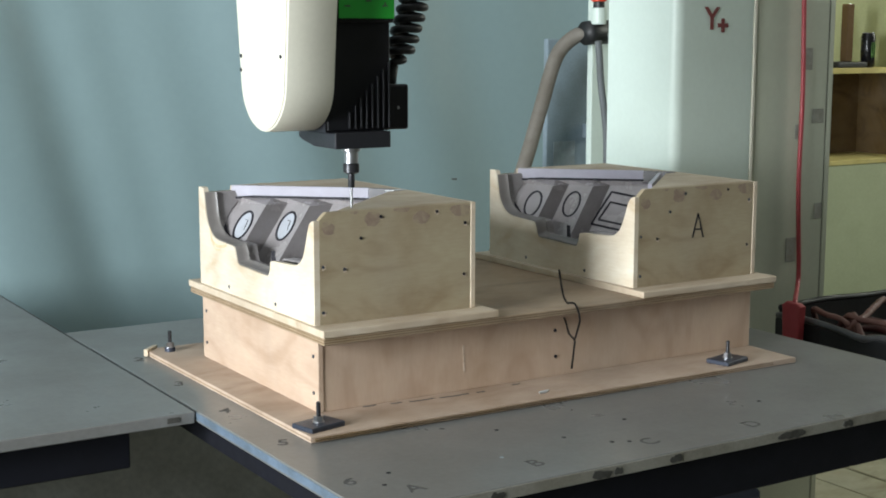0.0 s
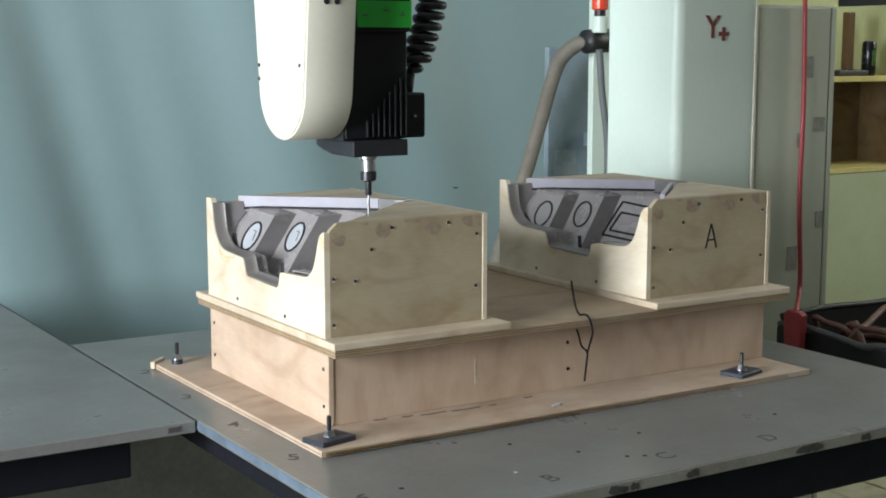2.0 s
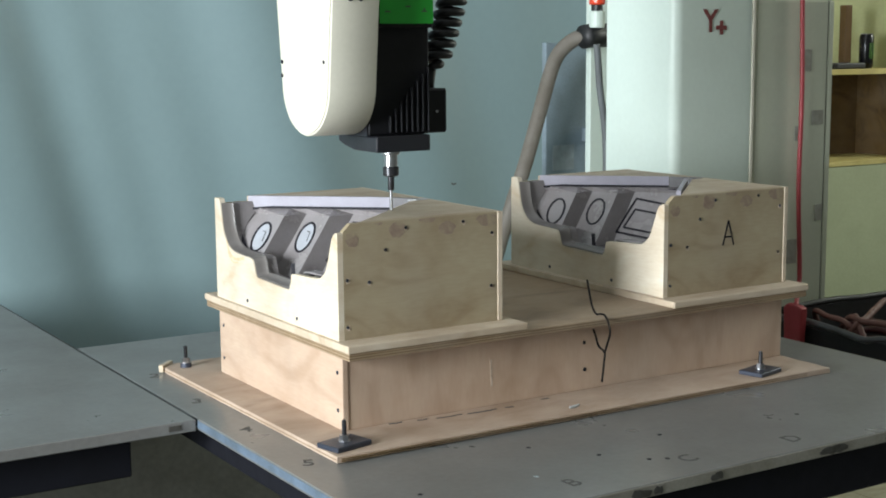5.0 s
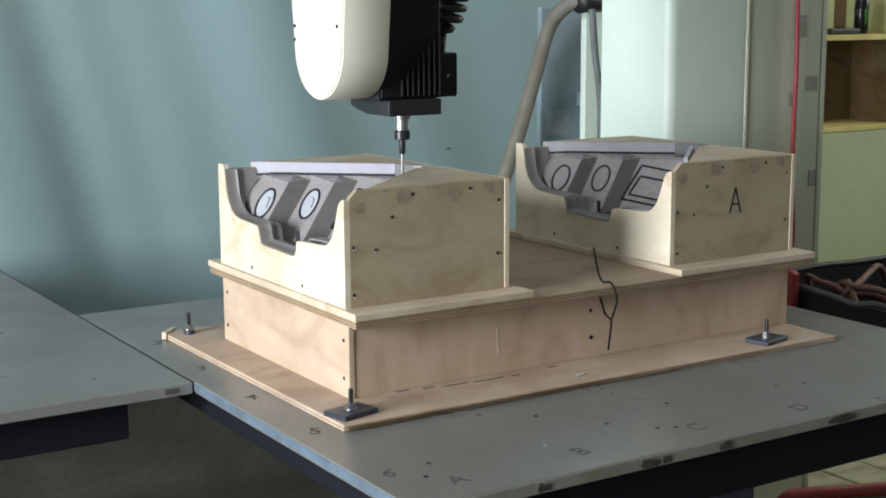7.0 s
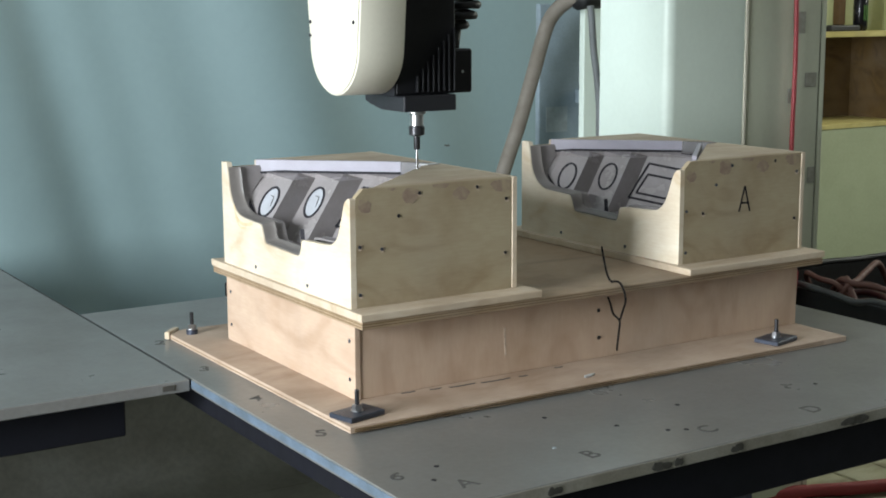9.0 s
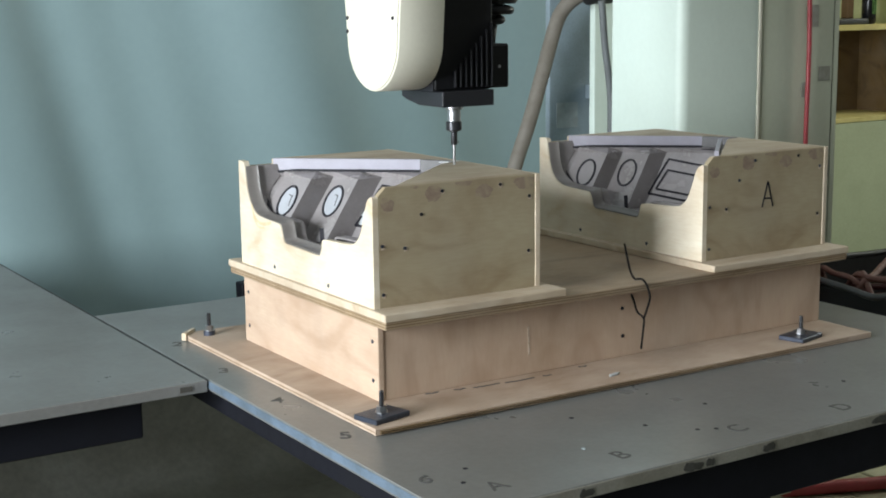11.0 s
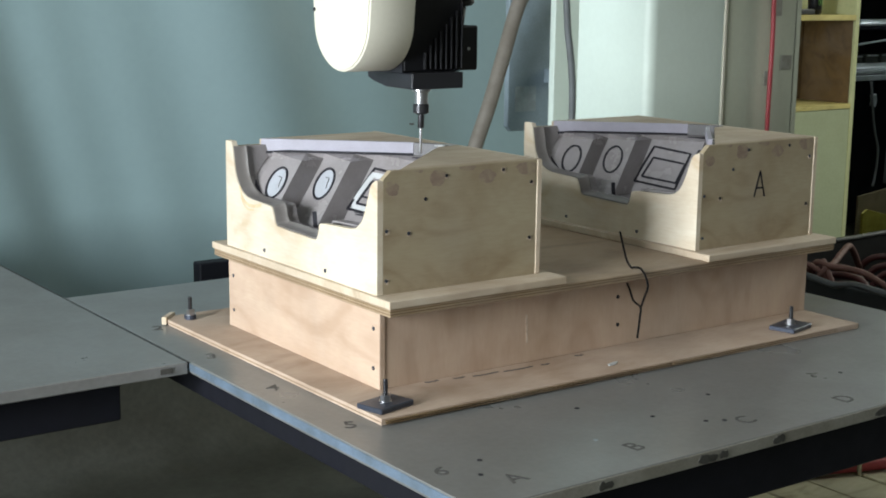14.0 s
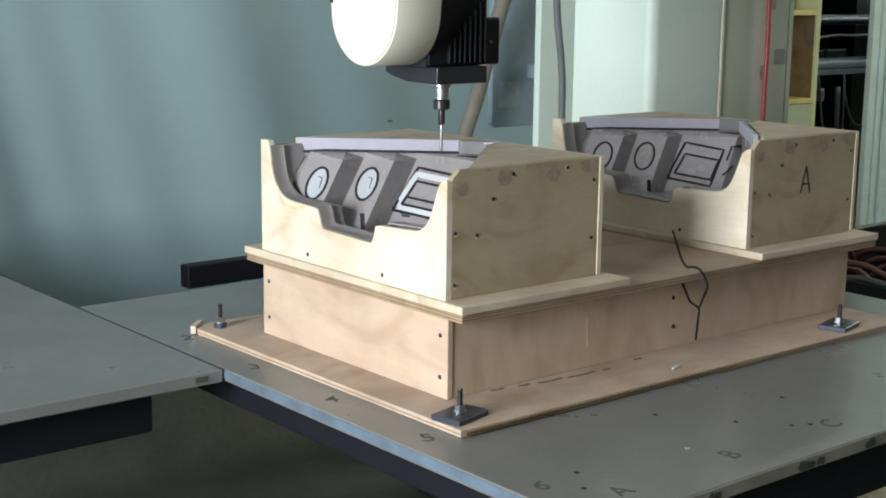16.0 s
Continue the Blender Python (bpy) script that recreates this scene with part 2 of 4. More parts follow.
def lathe_bm(profile, seg=24, at=(0, 0)):
    """profile: (radius, z) from below upwards."""
    bm = bmesh.new()
    rings = []
    for r, z in profile:
        rings.append([bm.verts.new((at[0] + r * math.cos(k * math.tau / seg), at[1] + r * math.sin(k * math.tau / seg), z)) for k in range(seg)])
    for a, b in zip(rings, rings[1:]):
        for k in range(seg):
            bm.faces.new((a[k], a[(k + 1) % seg], b[(k + 1) % seg], b[k]))
    bm.faces.new(rings[0][::-1])
    bm.faces.new(rings[-1])
    return bm


def prism_bm(outline, axis, a, b, bevel=0.0):
    """An outline of 2D points pushed along axis from a to b: x takes (y, z), y takes (x, z), z takes (x, y)."""
    put = {"x": lambda u, v, w: (w, u, v), "y": lambda u, v, w: (u, w, v), "z": lambda u, v, w: (u, v, w)}[axis]
    bm = bmesh.new()
    lo = [bm.verts.new(put(u, v, a)) for u, v in outline]
    hi = [bm.verts.new(put(u, v, b)) for u, v in outline]
    n = len(outline)
    caps = [bm.faces.new(lo), bm.faces.new(hi)]
    for k in range(n):
        bm.faces.new((lo[k], lo[(k + 1) % n], hi[(k + 1) % n], hi[k]))
    bmesh.ops.recalc_face_normals(bm, faces=bm.faces)
    if bevel:
        rim = [e for f in caps for e in f.edges]
        bmesh.ops.bevel(bm, geom=rim, offset=bevel, segments=2, profile=0.5, affect="EDGES")
    bmesh.ops.triangulate(bm, faces=[f for f in bm.faces if len(f.verts) > 4], ngon_method="EAR_CLIP")
    return bm


def tube_bm(points, r, seg=10, closed=False):
    """A round tube along a line of points."""
    bm = bmesh.new()
    pts = [Vector(p) for p in points]
    rings = []
    side = None
    for k, p in enumerate(pts):
        nxt, prv = (pts[(k + 1) % len(pts)], pts[k - 1]) if closed else (pts[min(k + 1, len(pts) - 1)], pts[max(k - 1, 0)])
        d = (nxt - prv).normalized()
        if side is None:
            side = d.orthogonal().normalized()
        side = (side - d * side.dot(d)).normalized()
        up = d.cross(side)
        rings.append([bm.verts.new(p + r * (math.cos(q * math.tau / seg) * side + math.sin(q * math.tau / seg) * up)) for q in range(seg)])
    pairs = list(zip(rings, rings[1:])) + ([(rings[-1], rings[0])] if closed else [])
    for a, b in pairs:
        for q in range(seg):
            bm.faces.new((a[q], a[(q + 1) % seg], b[(q + 1) % seg], b[q]))
    if not closed:
        bm.faces.new(rings[0][::-1])
        bm.faces.new(rings[-1])
    for f in bm.faces:
        f.smooth = True
    return bm


def smooth_line(points, n=8):
    """Catmull-Rom through points."""
    P = [Vector(p) for p in points]
    P = [2 * P[0] - P[1]] + P + [2 * P[-1] - P[-2]]
    out = []
    for k in range(1, len(P) - 2):
        a, b, c, d = P[k - 1:k + 3]
        for q in range(n):
            t = q / n
            out.append(0.5 * (2 * b + (c - a) * t + (2 * a - 5 * b + 4 * c - d) * t * t + (3 * b - a - 3 * c + d) * t ** 3))
    return out + [P[-2]]


def rounded(pts):
    """Corners cut twice, for soft outlines."""
    for _ in range(2):
        pts = [(a[0] + (b[0] - a[0]) * k, a[1] + (b[1] - a[1]) * k) for a, b in zip(pts, pts[1:] + pts[:1]) for k in (0.25, 0.75)]
    return pts


def strip_bm(points, normal, width, lift=0.0006):
    """A drawn line: a thin raised stroke on a face with that normal."""
    bm = bmesh.new()
    N = Vector(normal).normalized()
    pts = [Vector(p) for p in points]
    rows = []
    for k, p in enumerate(pts):
        d = (pts[min(k + 1, len(pts) - 1)] - pts[max(k - 1, 0)]).normalized()
        s = d.cross(N).normalized() * width / 2
        rows.append([bm.verts.new(p + s), bm.verts.new(p + s + N * lift), bm.verts.new(p - s + N * lift), bm.verts.new(p - s)])
    for a, b in zip(rows, rows[1:]):
        for q in range(3):
            bm.faces.new((a[q], a[q + 1], b[q + 1], b[q]))
    bm.faces.new(rows[0]), bm.faces.new(rows[-1])
    bmesh.ops.recalc_face_normals(bm, faces=bm.faces)
    return bm


def joined(*bms):
    out = bmesh.new()
    for b in bms:
        me = bpy.data.meshes.new("tmp")
        b.to_mesh(me)
        out.from_mesh(me)
        b.free()
        bpy.data.meshes.remove(me)
    return out


def mesh_of(name, bm, material, smooth=False):
    me = bpy.data.meshes.new(name)
    if smooth:
        for f in bm.faces:
            f.smooth = True
    bm.to_mesh(me)
    bm.free()
    me.materials.append(material)
    if smooth:
        me.set_sharp_from_angle(angle=radians(35))
    return me


def part(name, bm, material, parent, label="", smooth=False):
    ob = new(name, mesh_of(name, bm, material, smooth))
    ob.parent = parent
    return tagged(ob, label)


def thing(name, x, y, z, label, category, group="", rz=0):
    ob = new(name)
    ob.empty_display_size = 0.05
    ob.matrix_world = pose(x, y, z, 0, 0, rz)
    return tagged(ob, label, category, group)


def structure(name, bm, material, label="", smooth=False):
    return tagged(new(name, mesh_of(name, bm, material, smooth)), label, "", "", "structure")


def lettering(name, text, size, material, parent, m, lift=0.0006, bold=0.0):
    cu = bpy.data.curves.new(name, "FONT")
    cu.body, cu.size, cu.extrude, cu.align_x, cu.align_y, cu.offset = text, size, lift / 2, "CENTER", "CENTER", bold
    tmp = new("tmp", cu)
    me = bpy.data.meshes.new_from_object(tmp.evaluated_get(bpy.context.evaluated_depsgraph_get()))
    bpy.data.objects.remove(tmp)
    me.materials.clear()
    me.materials.append(material)
    ob = new(name, me)
    ob.parent = parent
    ob.matrix_basis = m
    return ob


# ---------------------------------------------------------------- setting
structure("floor", box_bm(-4.6, 7.2, -4.4, 6.2, FLOOR - 0.1, FLOOR, 0), CONCRETE, "dark dusty concrete workshop floor")
# Unseen ceiling, left open below the overhead fill.
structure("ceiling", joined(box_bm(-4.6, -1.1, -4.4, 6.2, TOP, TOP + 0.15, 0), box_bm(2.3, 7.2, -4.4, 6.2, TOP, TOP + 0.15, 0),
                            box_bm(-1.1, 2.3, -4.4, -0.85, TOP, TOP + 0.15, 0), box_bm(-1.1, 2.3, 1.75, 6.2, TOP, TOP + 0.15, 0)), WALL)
# West, south and east walls are unseen and close the room in.
structure("wall_west", joined(box_bm(-4.6, -4.45, -4.4, -2.0, FLOOR, TOP, 0), box_bm(-4.6, -4.45, -0.1, 2.6, FLOOR, TOP, 0),
                              box_bm(-4.6, -4.45, -2.0, -0.1, 2.08, TOP, 0), box_bm(-4.6, -4.45, -2.0, -0.1, FLOOR, 0.08, 0)), WALL, "painted workshop wall with a large window opening")
structure("wall_south", box_bm(-4.45, 7.2, -4.55, -4.4, FLOOR, TOP, 0), WALL)
# Unseen wall, opened only for the east fill.
structure("wall_east", joined(box_bm(7.05, 7.2, -4.4, -1.55, FLOOR, TOP, 0), box_bm(7.05, 7.2, 0.35, 6.2, FLOOR, TOP, 0), box_bm(7.05, 7.2, -1.55, 0.35, FLOOR, 1.7, 0), box_bm(7.05, 7.2, -1.55, 0.35, 2.9, TOP, 0)), WALL, "unseen workshop wall with an opening for the added fill")
structure("wall_north", box_bm(-4.45, 4.02, 2.45, 2.6, FLOOR, TOP, 0), YELLOW_WALL, "yellow-green painted back wall")
structure("wall_north_east", joined(box_bm(4.75, 7.05, 2.15, 2.18, FLOOR, TOP, 0)), JAMB, "pale teal wall beside the store opening")
for k, (x, w, d) in enumerate(((4.815, 0.028, 0.012), (4.885, 0.05, 0.022), (5.01, 0.03, 0.012))):
    structure(f"trim_{k + 1}", box_bm(x, x + w, 2.15 - d, 2.1498, FLOOR, TOP, 0.003), JAMB, "pale teal upright batten on the wall")
structure("store_wall", joined(box_bm(3.2, 7.05, 5.2, 5.3, FLOOR, TOP, 0), box_bm(3.1, 3.2, 2.6, 5.2, FLOOR, TOP, 0)), UNLIT_WALL, "store room wall, near black for the unlit room")


def shade_cove_bm():
    """Added low cove whose foot runs smoothly into the floor."""
    foot = [(2.20 - 0.42 * k / 14, FLOOR + 0.0008 + 0.50 * (1 - k / 14) ** 2.4) for k in range(15)]
    return prism_bm([(2.44, FLOOR), (2.44, -0.30), (2.22, -0.30)] + foot + [(1.78, FLOOR)], "x", -4.44, 3.04)


# Made-up cove that gives the even shade below curtain and tables.
structure("wall_shade_cove", shade_cove_bm(), CONCRETE, "added low concrete-coloured cove for the shade below the curtain", smooth=True)


def curtain():
    """Hanging sheet with soft upright folds."""
    bm = bmesh.new()
    nx, nz = 212, 18
    layers = []
    for back in (0.0, 0.004):
        rows = []
        for k in range(nz + 1):
            z = -0.36 + (TOP + 0.06) * k / nz
            row = []
            for i in range(nx + 1):
                x = -2.6 + 5.3 * i / nx
                u = x + 0.24 * (z - 0.4)
                y = 2.075 + 0.050 * math.sin(4.3 * u + 0.9 * math.sin(1.9 * u)) + 0.021 * math.sin(11.0 * u + 1.1 + 0.5 * z) * (0.5 + 0.5 * math.sin(1.7 * u)) + 0.009 * math.sin(21.0 * u + 1.3 * math.sin(3.1 * u)) * max(0.0, min(1.0, 1.1 - u)) * (0.6 + 0.4 * math.sin(5.0 * u + z))
                row.append(bm.verts.new((x, y + back, z)))
            rows.append(row)
        for a, b in zip(rows, rows[1:]):
            for i in range(nx):
                bm.faces.new((a[i], a[i + 1], b[i + 1], b[i]) if not back else (b[i], b[i + 1], a[i + 1], a[i]))
        layers.append(rows)
    for f in bm.faces:
        f.smooth = True
    return bm


curtain_ob = thing("tarpaulin_curtain", 0, 0, 0, "teal tarpaulin hung as a wall with soft upright folds", "curtain")
part("sheet", curtain(), TEAL, curtain_ob)
part("scuff", strip_bm(smooth_line([(1.500, 2.026, 0.226), (1.512, 2.026, 0.223), (1.522, 2.026, 0.225)], 3), (0, -1, 0), 0.006), PENCIL, curtain_ob)

# ---------------------------------------------------------------- column, cabinet, pipework
def rounded_rect(x0, x1, y0, y1, r, seg=6):
    """Plan outline, rounded at the corner (x0, y0) alone."""
    pts = [(x1, y0), (x1, y1), (x0, y1)]
    for k in range(seg + 1):
        a = math.pi + k * math.pi / 2 / seg
        pts.append((x0 + r + r * math.cos(a), y0 + r + r * math.sin(a)))
    return pts


column = thing("machine_column", 0, 0, FLOOR, "pale cream steel machine column with a rounded corner", "machine column")
part("body", prism_bm([(x, y) for x, y in rounded_rect(1.374, 1.672, 0.632, 0.94, 0.032)], "z", 0, 2.6), CABINET, column, smooth=True)
part("side_plate", box_bm(1.69, 1.95, 1.423, 1.45, 0.0, 2.6, 0.003), CABINET, column)
part("seam_trim", box_bm(1.674, 1.684, 0.627, 0.66, 0.0, 2.6, 0.001), WHITE, column)
lettering("axis_letter", "Y", 0.092, LETTER_RED, column, pose(1.507, 0.631, 0.807 - FLOOR, 90), 0.002, 0.0012)
lettering("axis_sign", "+", 0.072, LETTER_RED, column, pose(1.550, 0.631, 0.787 - FLOOR, 90), 0.002, 0.0030)

cab = thing("control_cabinet", 0, 0, FLOOR, "pale grey-green steel control cabinet beside the column", "cabinet")
part("body", box_bm(1.688, 2.026, 0.645, 1.05, 0.0, 0.88 - FLOOR, 0.004), CABINET_WORN, cab)
part("door", box_bm(1.694, 1.995, 0.632, 0.644, 0.08, 0.872 - FLOOR, 0.003), CABINET_WORN, cab)
# Black strip for the shadow in the gap beside the door.
part("door_gap_shade", box_bm(1.9955, 2.0005, 0.638, 0.6448, 0.05, 0.872 - FLOOR, 0), RUBBER, cab)
part("edge_trim", box_bm(2.001, 2.022, 0.634, 0.644, 0.02, 0.872 - FLOOR, 0.002), CABINET_WORN, cab)
for x0, z0, w, h in ((1.902, 0.692, 0.045, 0.066), (1.958, 0.517, 0.05, 0.044), (1.872, 0.470, 0.022, 0.045), (1.862, 0.105, 0.042, 0.075), (1.975, 0.22, 0.03, 0.05)):
    part("sticker", box_bm(x0 - w / 2, x0 + w / 2, 0.6295, 0.632, z0 - h / 2 - FLOOR, z0 + h / 2 - FLOOR, 0.0006), GREY_TAG, cab)

red_cable = thing("red_cable", 0, 0, 0, "red cable hanging down the cabinet front", "cable")
part("cable", tube_bm(smooth_line([(1.855, 0.615, 1.25), (1.858, 0.612, 0.9), (1.866, 0.61, 0.6), (1.864, 0.61, 0.3), (1.874, 0.606, 0.06), (1.850, 0.585, 0.0), (1.760, 0.505, -0.012), (1.668, 0.420, -0.004), (1.656, 0.412, -0.02)], 6), 0.0075, 10), RED, red_cable)
red_scoop = thing("red_scoop", 1.655, 0.412, -0.160, "red plastic scoop hanging from the red cable's end", "scoop")
part("scoop_body", prism_bm([(-0.028, 0.0), (0.028, 0.0), (0.036, 0.145), (0.020, 0.156), (-0.022, 0.154), (-0.037, 0.146)], "x", -0.012, 0.012, 0.004), RED, red_scoop)

hose = thing("extraction_hose", 0, 0, 0, "thick dusty grey hose curving up to a fitting", "hose")
part("hose", tube_bm(smooth_line([(1.22, 1.48, -0.30), (1.33, 1.48, 0.02), (1.404, 1.48, 0.215), (1.456, 1.48, 0.342), (1.512, 1.48, 0.504), (1.558, 1.47, 0.660), (1.574, 1.44, 0.722), (1.592, 1.38, 0.764), (1.615, 1.33, 0.773)], 8), 0.0255, 16), HOSE, hose)
part("coupling", tube_bm([(1.585, 1.33, 0.770), (1.61, 1.33, 0.773), (1.68, 1.33, 0.775)], 0.040, 18), RUBBER, hose)
beacon = thing("signal_beacon", 1.62, 1.30, 0.80, "small red and white signal beacon", "beacon")
part("base", cyl_bm(0.026, 0.0, 0.055, 18, bevel=0.003), CABINET, beacon)
part("band", cyl_bm(0.019, 0.055, 0.075, 18), RUBBER, beacon)
part("lens", cyl_bm(0.027, 0.075, 0.16, 18, bevel=0.006), RED_LAMP, beacon, "red lens")
conduit = thing("conduit", 0, 0, 0, "thin grey flexible conduit hanging beside the column", "conduit")
part("tube", tube_bm(smooth_line([(1.540, 1.2, 0.745), (1.546, 1.2, 0.70), (1.556, 1.2, 0.60), (1.576, 1.2, 0.48), (1.584, 1.2, 0.35), (1.58, 1.2, 0.0), (1.57, 1.22, -0.5)], 8), 0.0115, 12), CONDUIT, conduit)
panel = thing("wall_box", 0, 0, 0, "blue-grey steel box with a pale paper tag", "electrical box")
part("body", prism_bm([(1.612, 0.249), (1.629, 0.232), (1.87, 0.232), (1.87, 0.752), (1.612, 0.752)], "y", 1.575, 1.60, 0.004), BLUEGREY, panel)
part("mounting_arm", box_bm(1.77, 1.82, 1.4505, 1.5745, 0.40, 0.45, 0.002), BLUEGREY, panel)
part("tag", box_bm(1.642, 1.737, 1.5725, 1.5745, 0.30, 0.39, 0.0005), TAG, panel)

# ---------------------------------------------------------------- fixed table
side_table = thing("fixed_table", 0, 0, FLOOR, "grey sheet-topped fixed machine table", "table")
part("tabletop", box_bm(-2.4, -0.2858, 0.185, 1.80, -0.024 - FLOOR, -FLOOR, 0.0015), PLATE, side_table)
# Black strip stands for the shade in the gap between the two tables.
part("gap_shade", box_bm(-0.2856, -0.2832, 0.186, 1.799, -0.012 - FLOOR, 0.0004 - FLOOR, 0), RUBBER, side_table)
part("front_beam", box_bm(-2.4, -0.401, 0.25, 0.33, -0.117 - FLOOR, -0.026 - FLOOR, 0.003), APRON, side_table)
part("side_beam", box_bm(-0.48, -0.401, 0.33, 1.72, -0.117 - FLOOR, -0.026 - FLOOR, 0.003), APRON, side_table)
for lx, ly in ((-2.3, 0.33), (-2.3, 1.6), (-1.3, 1.6)):
    part("leg", box_bm(lx, lx + 0.08, ly, ly + 0.08, 0, -0.117 - FLOOR, 0.003), APRON, side_table)
part("edge_scuff", box_bm(-0.345, -0.318, 0.1835, 0.1855, -0.017 - FLOOR, -0.006 - FLOOR, 0.0004), SCUFF, side_table)

bed = thing("machine_bed", 0, 0, FLOOR, "dark steel machine bed rail behind the tables", "machine bed")
part("beam", box_bm(0.415, 1.36, 1.58, 1.63, -0.187 - FLOOR, -0.117 - FLOOR, 0.004), APRON, bed)
part("post", box_bm(1.24, 1.33, 1.585, 1.625, 0, -0.187 - FLOOR, 0.004), APRON, bed)

base = thing("machine_plinth", 0, 0, FLOOR, "dark blue steel plinth under the sliding table", "machine plinth")
part("plinth_body", box_bm(1.08, 1.25, 0.10, 1.35, 0, -0.402 - FLOOR, 0.02), BASE_BLUE, base)
part("guide_rail", box_bm(1.12, 1.20, 0.12, 1.3, -0.4018 - FLOOR, -0.398 - FLOOR, 0.001), GALV, base)

# ---------------------------------------------------------------- sliding table (moves along y)
slide = []
plate = thing("sliding_table", 0, 0, 0, "dusty grey sheet-topped sliding machine table with pencilled marks", "table")
slide.append(plate)
part("tabletop", box_bm(-0.280, 1.272, -0.54, 1.08, -0.0235, 0.0, 0.0012), PLATE, plate)
part("front_edge", box_bm(-0.279, 1.271, -0.5425, -0.5402, -0.0225, -0.0015, 0.0006), PLATE_EDGE, plate)
part("side_edge", box_bm(-0.2822, -0.2802, -0.539, 1.079, -0.0185, -0.0030, 0.0006), EDGE_DAYLIT, plate, "edge strip with bluish daylight in its colour")
part("frame_rail", box_bm(-0.245, -0.18, -0.50, 1.02, -0.085, -0.0237, 0.003), APRON, plate)
part("frame_rail", box_bm(1.17, 1.24, -0.50, 1.02, -0.105, -0.0237, 0.003), APRON, plate)
part("front_rail", box_bm(-0.1795, 1.17, -0.525, -0.45, -0.115, -0.0237, 0.003), APRON, plate)
part("carriage", box_bm(1.085, 1.235, 0.14, 0.8, -0.397, -0.024, 0.01), APRON, plate)
for text, x, y in (("6", -0.232, -0.380), ("5", -0.228, -0.108), ("4", -0.231, 0.159), ("3", -0.228, 0.42), ("2", -0.222, 0.69), ("A", -0.155, -0.467), ("B", 0.10, -0.462), ("C", 0.362, -0.465), ("D", 0.612, -0.48)):
    lettering("pencil_mark", text, 0.052, PENCIL, plate, pose(x, y, 0.0003, 0, 0, -22 if text.isdigit() else 4), 0.0005, 0.0003)
for x, y in ((-0.19, -0.426), (-0.151, -0.372), (0.07, -0.40), (0.30, -0.43), (0.24, -0.36), (0.42, -0.32), (0.33, -0.445), (0.16, -0.25), (0.75, -0.36)):
    part("drill_hole", cyl_bm(0.0045, 0.0003, 0.0009, 10, at=(x, y)), TAG if (x * 100) % 2 > 1 else MARKER, plate)
def worn_chip(x, w, seed):
    """A ragged worn spot on the front edge."""
    r = random.Random(seed)
    n = 7
    up = [(x + w * k / n, -0.004 - 0.006 * r.random() - (0.006 if k in (0, n) else 0)) for k in range(n + 1)]
    low = [(x + w * k / n, -0.0215 + 0.004 * r.random() + (0.004 if k in (0, n) else 0)) for k in range(n, -1, -1)]
    return prism_bm(up + low, "y", -0.5436, -0.5428)


for k, (x, w) in enumerate(((-0.23, 0.02), (-0.05, 0.03), (0.165, 0.045), (0.215, 0.02), (0.345, 0.03), (0.62, 0.075), (0.80, 0.03), (1.0, 0.05))):
    part("edge_scuff", worn_chip(x, w, 40 + k), SCUFF, plate)

# ---------------------------------------------------------------- wooden jig (moves with the sliding table)
JX = 0.808          # from block to block
BX0, BX1, BY1 = -0.104, 0.273, 0.585
DECK, LEDGE, BTOP = 0.175, 0.190, 0.414
PLY = 0.012
jig = thing("plywood_jig", 0, 0, 0, "pale pine plywood jig box with two raised blocks, screwed together", "jig")
slide.append(jig)
BASE_T = 0.013
part("base_plate", prism_bm([(-0.187, -0.143), (1.075, -0.150), (1.075, 0.72), (-0.160, 0.735), (-0.192, 0.703)], "z", 0.0005, BASE_T, 0.0012), PINE_BASE, jig)
part("front_panel", box_bm(-0.088, 1.074, 0.002, 0.014, BASE_T, 0.160, 0.001), PINE_BOX, jig, "pinkish plywood front panel")
part("end_panel", box_bm(-0.098, -0.086, 0.000, 0.592, BASE_T, 0.160, 0.001), PINE_END, jig)
part("end_panel", box_bm(1.062, 1.0735, 0.0145, 0.592, BASE_T, 0.160, 0.001), PINE_SIDE_LIT, jig)
part("back_panel", box_bm(-0.0855, 1.0615, 0.580, 0.592, BASE_T, 0.160, 0.001), PINE_BOX, jig)
part("deck", box_bm(-0.110, 1.098, -0.051, 0.636, 0.160, DECK, 0.0015), PINE_DECK_SHADED, jig)
for x0, x1 in ((-0.113, 0.298), (0.690, 1.102)):
    part("ledge", box_bm(x0, x1, -0.054, 0.640, DECK + 0.0003, LEDGE, 0.0015), PINE_EDGE, jig)
# layered edge lines of the plywood
for x0, x1, z in ((-0.111, 1.099, 0.1655), (-0.111, 1.099, 0.1705)):
    part("ply_line", box_bm(x0, x1, -0.0515, -0.0509, z - 0.0008, z + 0.0008, 0), BROWN, jig)
for y0, y1, z in ((-0.05, 0.635, 0.1655), (-0.05, 0.635, 0.1710)):
    part("ply_line", box_bm(-0.1106, -0.1099, y0, y1, z - 0.0007, z + 0.0007, 0), BROWN, jig)
part("ply_line", prism_bm([(-0.1874, -0.142), (-0.1866, -0.142), (-0.1914, 0.700), (-0.1922, 0.700)], "z", 0.0055, 0.0072), BROWN, jig)
for z in (0.005, 0.009):
    part("ply_line", box_bm(-0.18, 1.06, -0.1496, -0.1440, z - 0.0007, z + 0.0007, 0), BROWN, jig)


